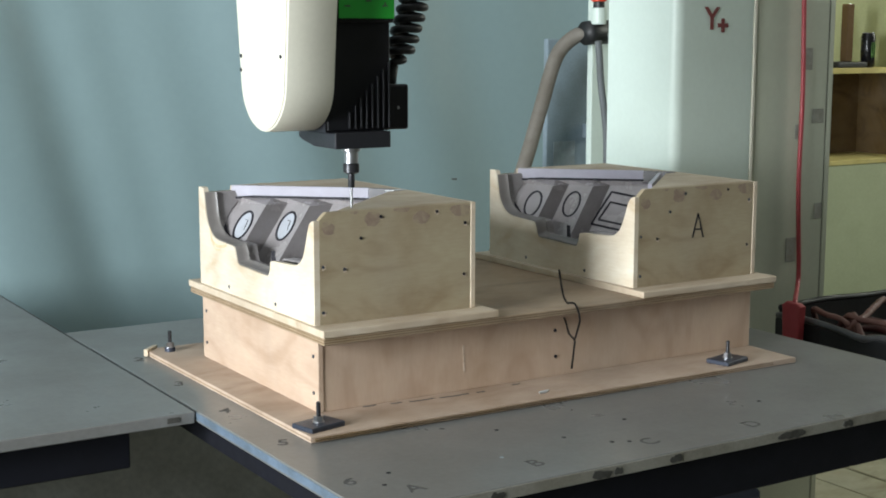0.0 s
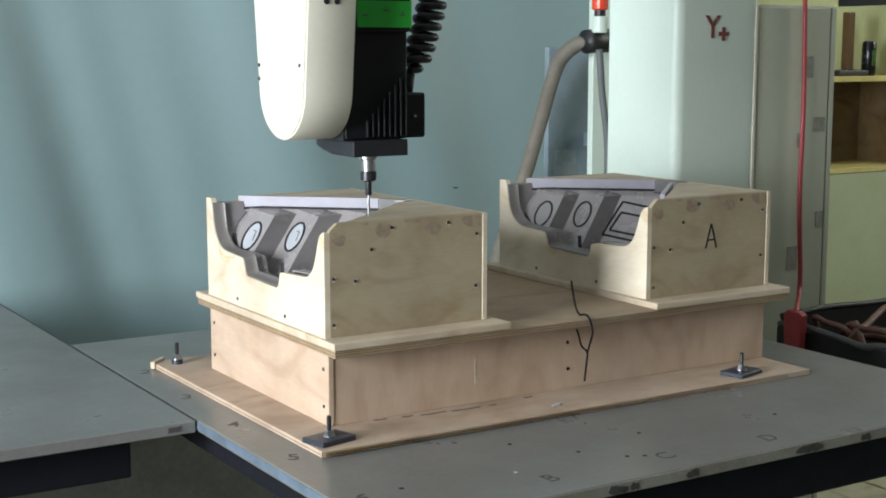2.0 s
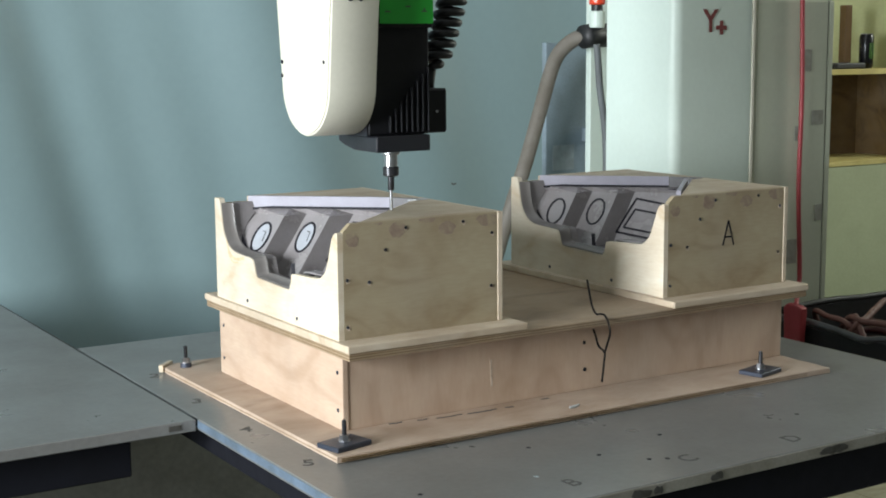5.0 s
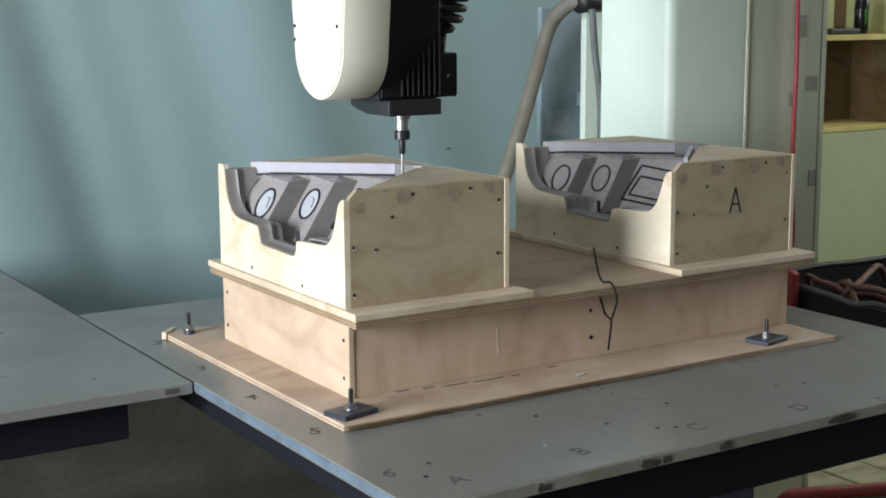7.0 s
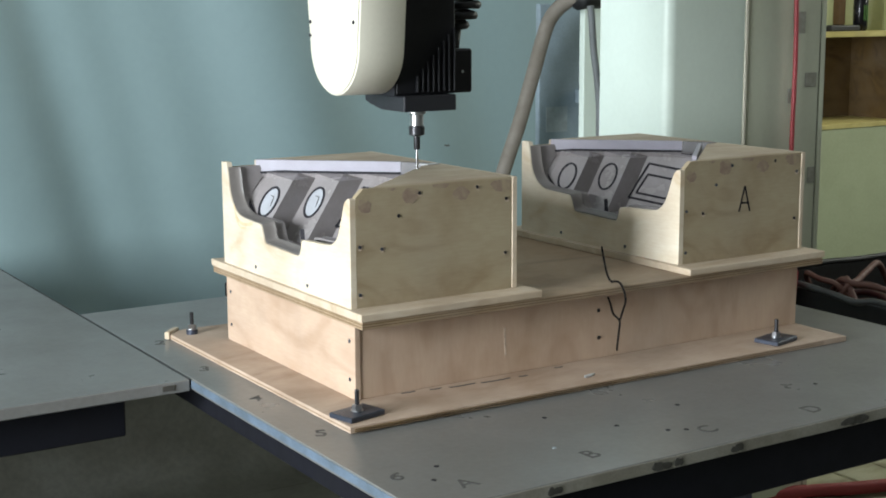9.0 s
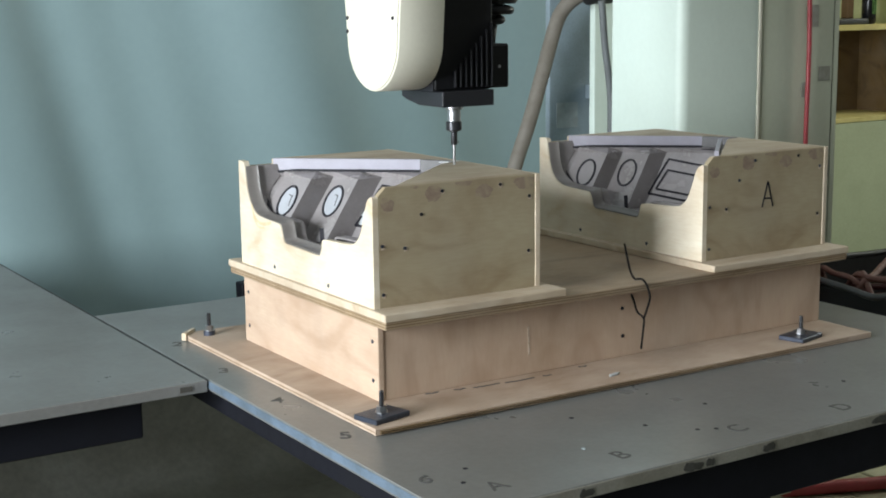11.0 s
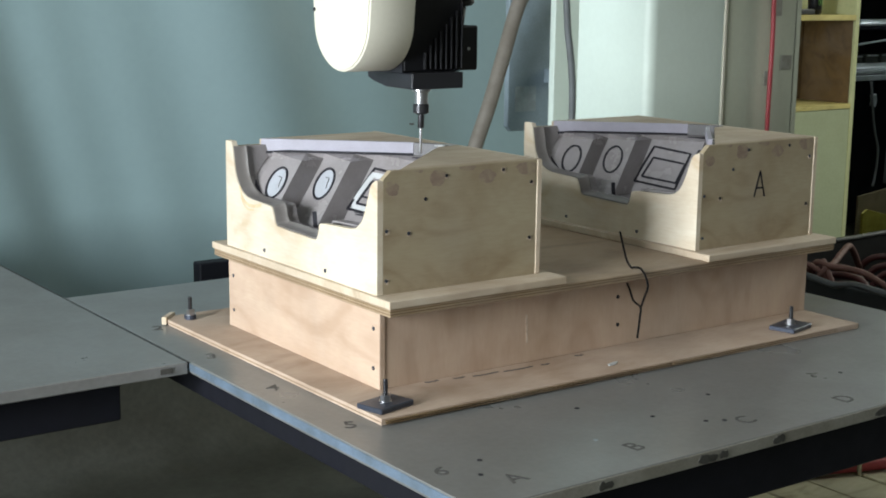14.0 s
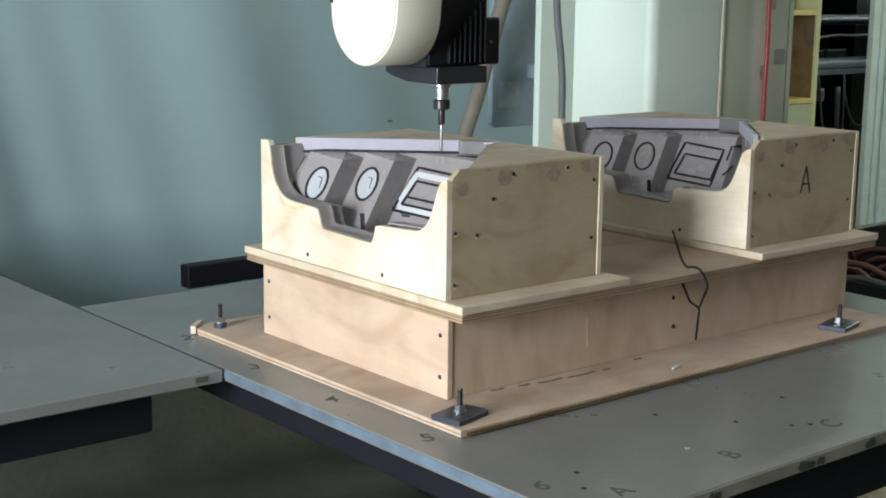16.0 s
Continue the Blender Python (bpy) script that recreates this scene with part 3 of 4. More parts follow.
def side_panel_bm():
    """A block's scalloped left panel, column by column from the back to the front."""
    top = [(BY1, BTOP), (0.572, BTOP), (0.5585, BTOP)] + cutout() + [(0.004, 0.3985), (0.0, 0.396)]
    bm = bmesh.new()
    cols = [[bm.verts.new((x, y, z)) for x, z in ((BX0, LEDGE), (BX0, zt), (BX0 + PLY, zt), (BX0 + PLY, LEDGE))] for y, zt in top]
    for p, q in zip(cols, cols[1:]):
        for k in range(4):
            bm.faces.new((p[k], p[(k + 1) % 4], q[(k + 1) % 4], q[k]))
    bm.faces.new(cols[0]), bm.faces.new(cols[-1])
    bmesh.ops.recalc_face_normals(bm, faces=bm.faces)
    return bm


def cutout():
    """The recess in the left panel, (y, z), from the back to the front."""
    raw = [(0.554, 0.404), (0.549, 0.380), (0.543, 0.352), (0.531, 0.330), (0.514, 0.3145), (0.487, 0.3045), (0.440, 0.3015), (0.394, 0.2995), (0.385, 0.295),
           (0.379, 0.284), (0.374, 0.270), (0.366, 0.2625), (0.340, 0.2615), (0.280, 0.260), (0.222, 0.2588), (0.211, 0.263), (0.205, 0.276), (0.202, 0.289),
           (0.194, 0.2935), (0.150, 0.296), (0.085, 0.2998), (0.064, 0.308), (0.049, 0.322), (0.036, 0.350), (0.022, 0.386), (0.010, 0.396)]
    pts = smooth_line([(y, z, 0) for y, z in raw], 3)
    return [(p.x, p.y) for p in pts]


def ragged_patch(pts, rnd):
    """A smear with a torn outline."""
    soft = rounded(list(pts))
    cx, cz = sum(x for x, _ in soft) / len(soft), sum(z for _, z in soft) / len(soft)
    return [(cx + (x - cx) * k, min(cz + (z - cz) * k, BTOP - 0.001)) for x, z in soft for k in (0.86 + 0.22 * rnd.random(),)]


def jig_block(dx, seed, letter=""):
    b = new("block")
    b.parent = jig
    b.matrix_basis = Matrix.Translation((dx, 0, 0))
    tagged(b, "raised plywood block with a scalloped side and a flat dusty top")
    part("side_panel", side_panel_bm(), PINE_SIDE_LIT, b)
    part("front_panel", prism_bm([(BX0 + PLY + 0.0003, LEDGE), (BX1 - PLY, LEDGE), (BX1 - PLY, BTOP), (-0.076, BTOP), (BX0 + PLY + 0.0003, 0.400)], "y", 0.0, PLY, 0.0008), PINE_FACE_SHADED, b)
    part("side_panel", box_bm(BX1 - PLY + 0.0003, BX1, -0.0015, BY1, LEDGE, BTOP, 0.001), PINE_EDGE, b)
    part("back_panel", box_bm(BX0 + PLY, BX1 - PLY, BY1 - PLY, BY1, LEDGE, BTOP - 0.012, 0.001), PINE_FACE_SHADED, b)
    # top boards left and right of the recess
    part("top_board", prism_bm([(-0.046, 0.0125), (BX1 - PLY, 0.0125), (BX1 - PLY, 0.268), (0.212, 0.258)], "z", BTOP - 0.012, BTOP + 0.001, 0.001), DUSTY_TOP, b)
    part("top_board", prism_bm([(-0.034, 0.566), (-0.02, 0.5705), (BX1 - PLY, 0.5705), (BX1 - PLY, 0.272), (0.256, 0.272), (0.214, 0.342)], "z", BTOP - 0.012, BTOP + 0.001, 0.001), DUSTY_TOP, b)
    rnd = random.Random(seed)
    for x, z in ((0.0, 0.358), (-0.037, 0.298), (0.245, 0.264), (-0.085, 0.306), (-0.085, 0.215), (0.046, 0.398), (0.178, 0.4), (0.247, 0.372)):
        s = part("screw", cyl_bm(0.0034, 0, 0.0012, 10), MARKER if rnd.random() < 0.6 else STEEL_DARK, b)
        s.matrix_basis = pose(x, -0.0003, z, 90)
        if rnd.random() < 0.65:
            r = 0.0048 + 0.0015 * rnd.random()
            ragged = [(x + 0.002 - r * (0.7 + 0.5 * rnd.random()) * math.cos(q), z - 0.0015 + r * (0.7 + 0.5 * rnd.random()) * math.sin(q)) for q in (0, 0.9, 1.7, 2.6, 3.5, 4.4, 5.3)]
            part("splinter", prism_bm(ragged, "y", -0.0004, 0.0), STREAK, b)
    for pts in (((0.011, 0.409), (0.007, 0.385), (0.022, 0.378), (0.042, 0.379), (0.048, 0.405), (0.03, 0.411)), ((0.127, 0.402), (0.117, 0.384), (0.135, 0.376), (0.152, 0.376), (0.164, 0.392), (0.145, 0.406)),
                ((0.208, 0.411), (0.212, 0.398), (0.222, 0.388), (0.243, 0.384), (0.258, 0.390), (0.259, 0.411)),
                ((-0.088, 0.392), (-0.086, 0.374), (-0.070, 0.366), (-0.056, 0.376), (-0.06, 0.390), (-0.072, 0.398)), ((-0.03, 0.4125), (-0.01, 0.404), (0.0, 0.4125)), ((0.07, 0.4125), (0.082, 0.405), (0.110, 0.402), (0.118, 0.4125))):
        part("filler_patch", prism_bm(ragged_patch(pts, rnd), "y", -0.0003, 0.0), PATCH, b)
    for y, z in ((0.18, 0.205), (0.42, 0.205)):
        s = part("screw", cyl_bm(0.004, 0, 0.0012, 10), STEEL_DARK, b)
        s.matrix_basis = pose(BX0 + 0.0002, y, z, 0, -90)
    if letter:
        for pts in (((0.071, 0.293), (0.087, 0.349)), ((0.087, 0.349), (0.104, 0.292)), ((0.077, 0.312), (0.100, 0.311))):
            part("letter_stroke", strip_bm([(x, 0, z) for x, z in pts], (0, -1, 0), 0.0038), MARKER, b)
    return b


jig_block(0, 1)
jig_block(JX, 2, "A")
for x, z in ((0.486, 0.116), (0.488, 0.057)):
    s = part("screw", cyl_bm(0.0042, 0, 0.0012, 10), MARKER, jig)
    s.matrix_basis = pose(x, 0.0018, z, 90)
for z in (0.05, 0.125):
    for y in (0.02, 0.57):
        s = part("screw", cyl_bm(0.004, 0, 0.0012, 10), STEEL_DARK, jig)
        s.matrix_basis = pose(-0.0982, y, z, 0, -90)
for x0, x1, y in ((-0.0, 0.03, -0.004), (0.06, 0.085, -0.012), (0.10, 0.16, -0.020), (0.17, 0.24, -0.026), (0.26, 0.28, -0.028), (0.36, 0.38, -0.014)):
    part("stain", strip_bm(smooth_line([(x0, y, BASE_T), ((x0 + x1) / 2, y - 0.003, BASE_T), (x1, y - 0.001, BASE_T)], 3), (0, 0, 1), 0.005), PENCIL, jig)
part("corner_chip", prism_bm([(-0.197, 0.700), (-0.158, 0.739), (-0.166, 0.746), (-0.204, 0.708)], "z", 0.002, 0.019, 0.001), PINE_SIDE_LIT, jig)
part("split", box_bm(0.50, 0.60, -0.1508, -0.146, 0.0045, 0.0085, 0.001), BROWN, jig)
part("pale_streak", strip_bm(smooth_line([(0.2455, 0.002, 0.110), (0.247, 0.002, 0.08), (0.248, 0.002, 0.052)], 3), (0, -1, 0), 0.005), STREAK, jig)
part("knot_line", strip_bm(smooth_line([(BX0, 0.525, 0.325), (BX0, 0.512, 0.301), (BX0, 0.490, 0.290), (BX0, 0.462, 0.290), (BX0, 0.430, 0.297)], 5), (-1, 0, 0), 0.007, 0.0003), KNOT, jig)
part("knot_line", strip_bm(smooth_line([(BX0, 0.520, 0.300), (BX0, 0.495, 0.281), (BX0, 0.465, 0.282)], 5), (-1, 0, 0), 0.004, 0.0003), KNOT, jig)
# wire hooked over the deck's edge
wire = thing("bent_wire", 0, 0, 0, "thin dark bent wire hooked over the edge of the plywood deck", "wire")
slide.append(wire)
part("hook", tube_bm(smooth_line([(0.531, 0.050, 0.240), (0.519, 0.026, 0.214), (0.511, 0.006, 0.190), (0.509, -0.010, 0.1775), (0.508, -0.022, 0.1795), (0.507, -0.040, 0.180), (0.499, -0.063, 0.169), (0.493, -0.077, 0.151), (0.497, -0.065, 0.128), (0.496, -0.057, 0.106)], 5), 0.0022, 8), WIRE, wire)
part("tail", tube_bm(smooth_line([(0.510, 0.001, 0.142), (0.508, -0.010, 0.130), (0.501, -0.029, 0.112), (0.496, -0.055, 0.104), (0.493, -0.058, 0.085), (0.486, -0.060, 0.042)], 5), 0.0022, 8), WIRE, wire)


# ---------------------------------------------------------------- moulded panels in the jig (move with it)
AL, NO = Vector((0.742, -0.670, 0)), Vector((-0.670, -0.742, 0))


def on_face(a, z, proud=0.0):
    """A point of the sloping panel face: a along it, z its height."""
    s = -0.388 + 0.80 * (0.389 - z) + proud
    return AL * a + NO * s + Vector((0, 0, z))


SAW = ((-0.47, -0.004), (-0.432, -0.006), (-0.396, -0.014), (-0.322, 0.034), (-0.285, -0.014), (-0.220, 0.033), (-0.178, -0.014), (-0.055, 0.024), (-0.030, 0.0), (0.05, 0.0))


def corrugation(a, z):
    """Three tilted pads with channels between them."""
    u = a - 0.42 * (z - 0.33)
    for (a0, p0), (a1, p1) in zip(SAW, SAW[1:]):
        if a0 <= u <= a1:
            return p0 + (p1 - p0) * (u - a0) / (a1 - a0)
    return 0.0


def on_pad(a, z, lift=0.0):
    return on_face(a, z, corrugation(a, z) * min(1, (0.389 - z) / 0.012) + lift)


def moulded_panel(dx, label, marks):
    p = thing("moulded_panel", dx, 0, 0, label, "moulded panel", "panels in the jig")
    slide.append(p)
    bm = bmesh.new()
    us = []
    for (u0, _), (u1, _) in zip(SAW, SAW[1:]):
        us.append(u0)
    us = [u for u in us if u > -0.455] + [0.045]

    def spot(u, z):
        flat = z > 0.38
        a = u + 0.42 * ((0.377 if flat else z) - 0.33)
        s = -0.388 + 0.80 * (0.389 - z)
        a = min(max(a, -0.43, (-0.0895 - NO.x * (s + 0.012)) / AL.x), 0.012)
        return on_face(a, z) if flat else on_pad(a, z)

    zs = [0.256 + (0.377 - 0.256) * k / 12 for k in range(13)] + [0.389]
    grid = [[bm.verts.new(spot(u, z)) for u in us] for z in zs]
    for a, b in zip(grid, grid[1:]):
        for i in range(len(us) - 1):
            if (a[i].co - a[i + 1].co).length > 1e-5 or (b[i].co - b[i + 1].co).length > 1e-5:
                bm.faces.new((a[i], a[i + 1], b[i + 1], b[i]))
    bmesh.ops.remove_doubles(bm, verts=bm.verts, dist=1e-5)
    bmesh.ops.recalc_face_normals(bm, faces=bm.faces)
    part("face", bm, GREY_PLASTIC, p)
    # floor of the tray and the wall beneath the diagonal edge
    part("floor", prism_bm([(-0.0925, 0.035), (-0.03, 0.03), (0.20, 0.255), (-0.03, 0.47), (-0.0925, 0.50)], "z", 0.248, 0.2545), GREY_PLASTIC, p)
    part("inner_wall", prism_bm([(-0.044, 0.018), (-0.036, 0.013), (0.213, 0.262), (0.206, 0.268)], "z", 0.257, BTOP - 0.0125), GREY_PLASTIC, p)
    # pale trim round the top edge
    L, R, E = Vector((-0.035, 0.557, 0)), Vector((0.205, 0.338, 0)), Vector((0.250, 0.270, 0))
    back = -NO * 0.010
    part("lip", prism_bm([(v.x, v.y) for v in (L, R, R + back * 0.9, L + back)], "z", 0.389, BTOP + 0.0022, 0.001), PALE_PLASTIC, p, "pale lavender-grey trim lip")
    part("lip_end", prism_bm([(v.x, v.y) for v in (R + Vector((0.0005, -0.0005, 0)), E, E + Vector((0.010, 0.004, 0)), R + back * 0.9 + Vector((0.002, -0.0005, 0)))], "z", 0.389, BTOP + 0.0018, 0.001), END_PLASTIC, p)
    if marks:
        # White strip paints the light on top of the lip's end.
        part("lit_edge", prism_bm([(0.205, 0.262), (0.222, 0.252), (0.256, 0.258), (0.252, 0.269)], "z", BTOP + 0.0015, BTOP + 0.004, 0.0006), TAPE, p, "white strip for the lit top of the lip end")
    else:
        part("front_lip", prism_bm([(0.000, 0.064), (0.204, 0.266), (0.196, 0.272), (-0.008, 0.070)], "z", 0.392, BTOP + 0.003, 0.001), PALE_PLASTIC, p, "pale untrimmed lip")
    # rim that follows the side panel's cut-out
    edge = [(y, z) for y, z in cutout() if y > 0.2035]
    rim = bmesh.new()
    rows = []
    cy, cz = 0.28, 0.40
    for y, z in edge:
        ring = []
        for x, k in ((-0.1025, 0.0012), (-0.1025, 0.0035), (-0.092, 0.0055), (-0.083, 0.007), (-0.0785, 0.0112), (-0.075, 0.0108), (-0.0755, 0.004), (-0.0915, 0.0015)):
            v = Vector((cy - y, cz - z)).normalized() * k
            ring.append(rim.verts.new((x, y + v.x, min(z + v.y, BTOP - 0.0005))))
        rows.append(ring)
    for a, b in zip(rows, rows[1:]):
        for q in range(8):
            rim.faces.new((a[q], a[(q + 1) % 8], b[(q + 1) % 8], b[q]))
    rim.faces.new(rows[0]), rim.faces.new(rows[-1])
    bmesh.ops.recalc_face_normals(rim, faces=rim.faces)
    part("rim", rim, RIM_PLASTIC, p, "dark grey folded rim", smooth=True)
    # skirt from the rim to the sloping face
    skirt = bmesh.new()
    runs = []
    for y, z in cutout():
        v = Vector((cy - y, cz - z)).normalized() * 0.0035
        yy, zz = y + v.x, z + v.y
        deep = max(min((0.0768 - 0.742 * yy + 0.8 * zz) / 0.67 + 0.012, 1.05 * yy - 0.066, -0.052 if yy < 0.47 else 1), -0.070)
        runs.append([skirt.verts.new(q) for q in ((-0.0745, yy, zz), (deep, yy, zz), (deep, y - v.x * 0.3, z - v.y * 0.3), (-0.0745, y - v.x * 0.3, z - v.y * 0.3))])
    for q0, q1 in zip(runs, runs[1:]):
        for k in range(4):
            skirt.faces.new((q0[k], q0[(k + 1) % 4], q1[(k + 1) % 4], q1[k]))
    skirt.faces.new(runs[0]), skirt.faces.new(runs[-1])
    bmesh.ops.recalc_face_normals(skirt, faces=skirt.faces)
    part("skirt", skirt, GREY_PLASTIC, p, smooth=True)
    # marker lines
    slope = NO + Vector((0, 0, 0.8))
    part("marker_line", strip_bm([on_pad(-0.425 + 0.030 * k / 5, 0.378 + 0.007 * k / 5, 0.003) for k in range(6)], slope, 0.0062), MARKER, p)
    part("marker_line", strip_bm([AL * (-0.398 + 0.324 * k / 6) + NO * -0.3872 + Vector((0, 0, 0.387 + 0.004 * min(1, k))) for k in range(7)], NO, 0.0055), MARKER, p)
    part("marker_line", strip_bm([on_pad(-0.076 + 0.064 * k / 10, 0.384, 0.003) for k in range(11)], slope, 0.006), MARKER, p)
    part("marker_line", strip_bm(smooth_line([on_pad(-0.424, 0.380, 0.003), on_pad(-0.418, 0.36, 0.003), on_pad(-0.407, 0.335, 0.003), on_pad(-0.382, 0.304, 0.003)], 5), slope, 0.0075), MARKER, p)
    N = (NO + Vector((0, 0, 0.8))).normalized()
    turn = [k * math.tau / 36 for k in range(37)]
    for a in (-0.352, -0.253):
        ring = [on_pad(a + 0.0200 * math.cos(q) + 0.0090 * math.sin(q), 0.332 + 0.0285 * math.sin(q), 0.0006) for q in turn]
        part("marker_ring", strip_bm(ring, N, 0.0055, 0.0008), MARKER, p)
        d = bmesh.new()
        lo = [d.verts.new(on_pad(a + 0.0178 * math.cos(q) + 0.0080 * math.sin(q), 0.332 + 0.0257 * math.sin(q), -0.001)) for q in turn[:-1]]
        hi = [d.verts.new(on_pad(a + 0.0178 * math.cos(q) + 0.0080 * math.sin(q), 0.332 + 0.0257 * math.sin(q), 0.0006)) for q in turn[:-1]]
        d.faces.new(hi)
        for k in range(36):
            d.faces.new((lo[k], lo[(k + 1) % 36], hi[(k + 1) % 36], hi[k]))
        bmesh.ops.recalc_face_normals(d, faces=d.faces)
        part("disc", d, DISC if marks else GREY_PLASTIC, p)
        if marks:
            for q in (((0.010, 0.009), (0.001, 0.010)), ((0.010, 0.009), (0.006, -0.010))):
                part("scribble", strip_bm([on_pad(a + du, 0.334 + dz, 0.0012) for du, dz in q], N, 0.0016), PENCIL, p)
    outer = ((-0.2015, 0.284), (-0.1535, 0.361), (-0.0684, 0.349), (-0.1060, 0.271))
    inner = ((-0.1830, 0.2945), (-0.1555, 0.3365), (-0.0815, 0.3265), (-0.1040, 0.2845))
    tape = [((a0 + a1) / 2, (z0 + z1) / 2) for (a0, z0), (a1, z1) in zip(outer, inner)]

    def run(points, lift):
        """A line over the pads, finely divided."""
        line = []
        for (a0, z0), (a1, z1) in zip(points, points[1:]):
            line += [on_pad(a0 + (a1 - a0) * q / 8, z0 + (z1 - z0) * q / 8, lift) for q in range(8)]
        return line + [on_pad(*points[-1], lift)]

    if marks:
        part("tape_frame", strip_bm(run(tape + tape[:1], 0.0006), N, 0.0135, 0.0005), TAPE, p, "white tape frame")
        part("marker_line", strip_bm(run([(-0.172, 0.3075), (-0.098, 0.2975)], 0.0012), N, 0.005), MARKER, p)
        for q in (((-0.185, 0.279), (-0.168, 0.2775)), ((-0.182, 0.2745), (-0.165, 0.274))):
            part("scribble", strip_bm(run(q, 0.001), N, 0.0035), MARKER, p)
    for corners, w in ((outer, 0.0055), (inner, 0.0052)):
        part("marker_frame", strip_bm(run(corners + corners[:1], 0.0012), N, w, 0.0008), MARKER, p)
    for q in (((-0.026, 0.3585), (-0.050, 0.3565), (-0.064, 0.327)), ((-0.050, 0.3155), (-0.0765, 0.295))):
        part("marker_line", strip_bm(run(q, 0.001), N, 0.0045), MARKER, p)
    part("tab_mark", strip_bm([Vector((-0.034, 0.335, 0.258)), Vector((-0.034, 0.338, 0.29))], N, 0.009, 0.001), MARKER, p)
    return p


moulded_panel(0, "grey moulded plastic panel with marker rings, trimmed in the jig", True)
moulded_panel(JX, "grey moulded plastic panel with marker rings, waiting in the jig", False)


# ---------------------------------------------------------------- clamps (move with the jig)
def clamp(x, y, rz, label, plated=True):
    c = thing("stud_clamp", x, y, BASE_T, label, "clamp", "clamps on the jig base", rz)
    slide.append(c)
    if plated:
        part("clamp_plate", box_bm(-0.042, 0.042, -0.030, 0.030, 0.0, 0.010, 0.0015), STEEL_DARK, c)
    else:
        part("washer", cyl_bm(0.013, 0.0, 0.0101, 16), STEEL_DARK, c)
    part("stud", lathe_bm([(0.0045, 0.010), (0.0045, 0.048), (0.0035, 0.050)], 12), STEEL_BLACK, c)
    part("nut", cyl_bm(0.0095, 0.0125, 0.022, 6), STEEL, c)
    part("washer", cyl_bm(0.0115, 0.0102, 0.0124, 16), STEEL, c)
    return c


clamp(-0.143, -0.088, 14, "dark steel clamp plate with a threaded stud and nut")
clamp(0.906, -0.100, 14, "dark steel clamp plate with a threaded stud and nut")
clamp(-0.147, 0.684, 14, "dark threaded stud with a nut and no plate", False)


# ---------------------------------------------------------------- spindle head (moves along x)
HY = 0.037
head = thing("spindle_head", 0, 0, 0, "cream machine arm carrying a black spindle motor and cutter", "machine head")


def stadium(cy, half, zb, zt, seg=20):
    """Side outline of the arm, (y, z): rounded below, widening upwards."""
    mid = zb + half
    wide = half + 0.105 * (zt - mid)
    pts = [(cy + wide, zt), (cy - wide, zt)]
    for k in range(seg + 1):
        a = math.pi + math.pi * k / seg
        pts.append((cy + half * math.cos(a), mid + half * math.sin(a)))
    return pts


part("arm", prism_bm(stadium(0.034, 0.101, 0.573, 1.45), "x", -0.190, -0.088, 0.004), WHITE, head, smooth=True)
part("arm_cover", prism_bm(stadium(0.034, 0.097, 0.577, 1.449), "x", -0.1925, -0.1895, 0.001), WHITE, head, smooth=True)
for y, z in ((0.128, 0.717), (-0.051, 0.717), (0.129, 0.690)):
    s = part("screw", cyl_bm(0.004, 0, 0.0015, 12), MARKER, head)
    s.matrix_basis = pose(-0.1926, y, z, 0, -90)
for x in (-0.152, -0.130):
    s = part("vent_hole", cyl_bm(0.006, 0, 0.0012, 14), MARKER, head)
    s.matrix_basis = pose(x, 0.034 - 0.1184, 0.835, 90)
part("motor_body", box_bm(-0.086, 0.056, HY - 0.062, HY + 0.062, 0.572, 0.95, 0.004), MOTOR_BLACK, head, "black finned motor body")
# The slanting edge of light on the fins is put into their heights.
for k in range(8):
    x = -0.040 + 0.0125 * k
    part("cooling_fin", box_bm(x, x + 0.003, HY - 0.070, HY - 0.0625, 0.578, 0.610 + 0.0135 * k, 0.0006), MOTOR_BLACK, head)
part("motor_cap", box_bm(-0.084, 0.060, HY - 0.071, HY + 0.060, 0.781, 0.95, 0.003), MOTOR_BLACK, head)
part("nameplate", box_bm(-0.062, 0.059, HY - 0.0735, HY - 0.0712, 0.789, 0.840, 0.0005), GREEN, head, "green nameplate band")
for x, z in ((-0.045, 0.812), (0.001, 0.822), (0.038, 0.813)):
    part("label_bar", box_bm(x - 0.006, x + 0.006, HY - 0.0743, HY - 0.0737, z - 0.0013, z + 0.0013, 0), PENCIL, head)
part("label_bar", box_bm(0.0367, 0.0393, HY - 0.0743, HY - 0.0737, 0.8145, 0.820, 0), PENCIL, head)
part("bracket", prism_bm([(HY - 0.079, 0.540), (HY + 0.015, 0.5405), (HY + 0.060, 0.549), (HY + 0.081, 0.556), (HY + 0.081, 0.5715), (HY - 0.079, 0.5715)], "x", -0.076, 0.047, 0.003), BRACKET_GREY, head, "dark grey cast bracket")
part("bracket_web", prism_bm([(HY - 0.061, 0.5718), (HY + 0.075, 0.5718), (HY + 0.075, 0.60), (HY - 0.061, 0.66)], "x", -0.0878, -0.0865, 0), BRACKET_GREY, head)
part("terminal_box", box_bm(0.0565, 0.107, HY - 0.047, HY + 0.045, 0.572, 0.661, 0.004), MOTOR_BLACK, head)
part("box_screw", cyl_bm(0.003, 0, 0.001, 10), STEEL, head).matrix_basis = pose(0.082, HY - 0.0472, 0.615, 90)
part("neck", lathe_bm([(0.014, 0.505), (0.014, 0.528), (0.019, 0.530), (0.019, 0.541)], 24, (0, HY)), STEEL, head, smooth=True)
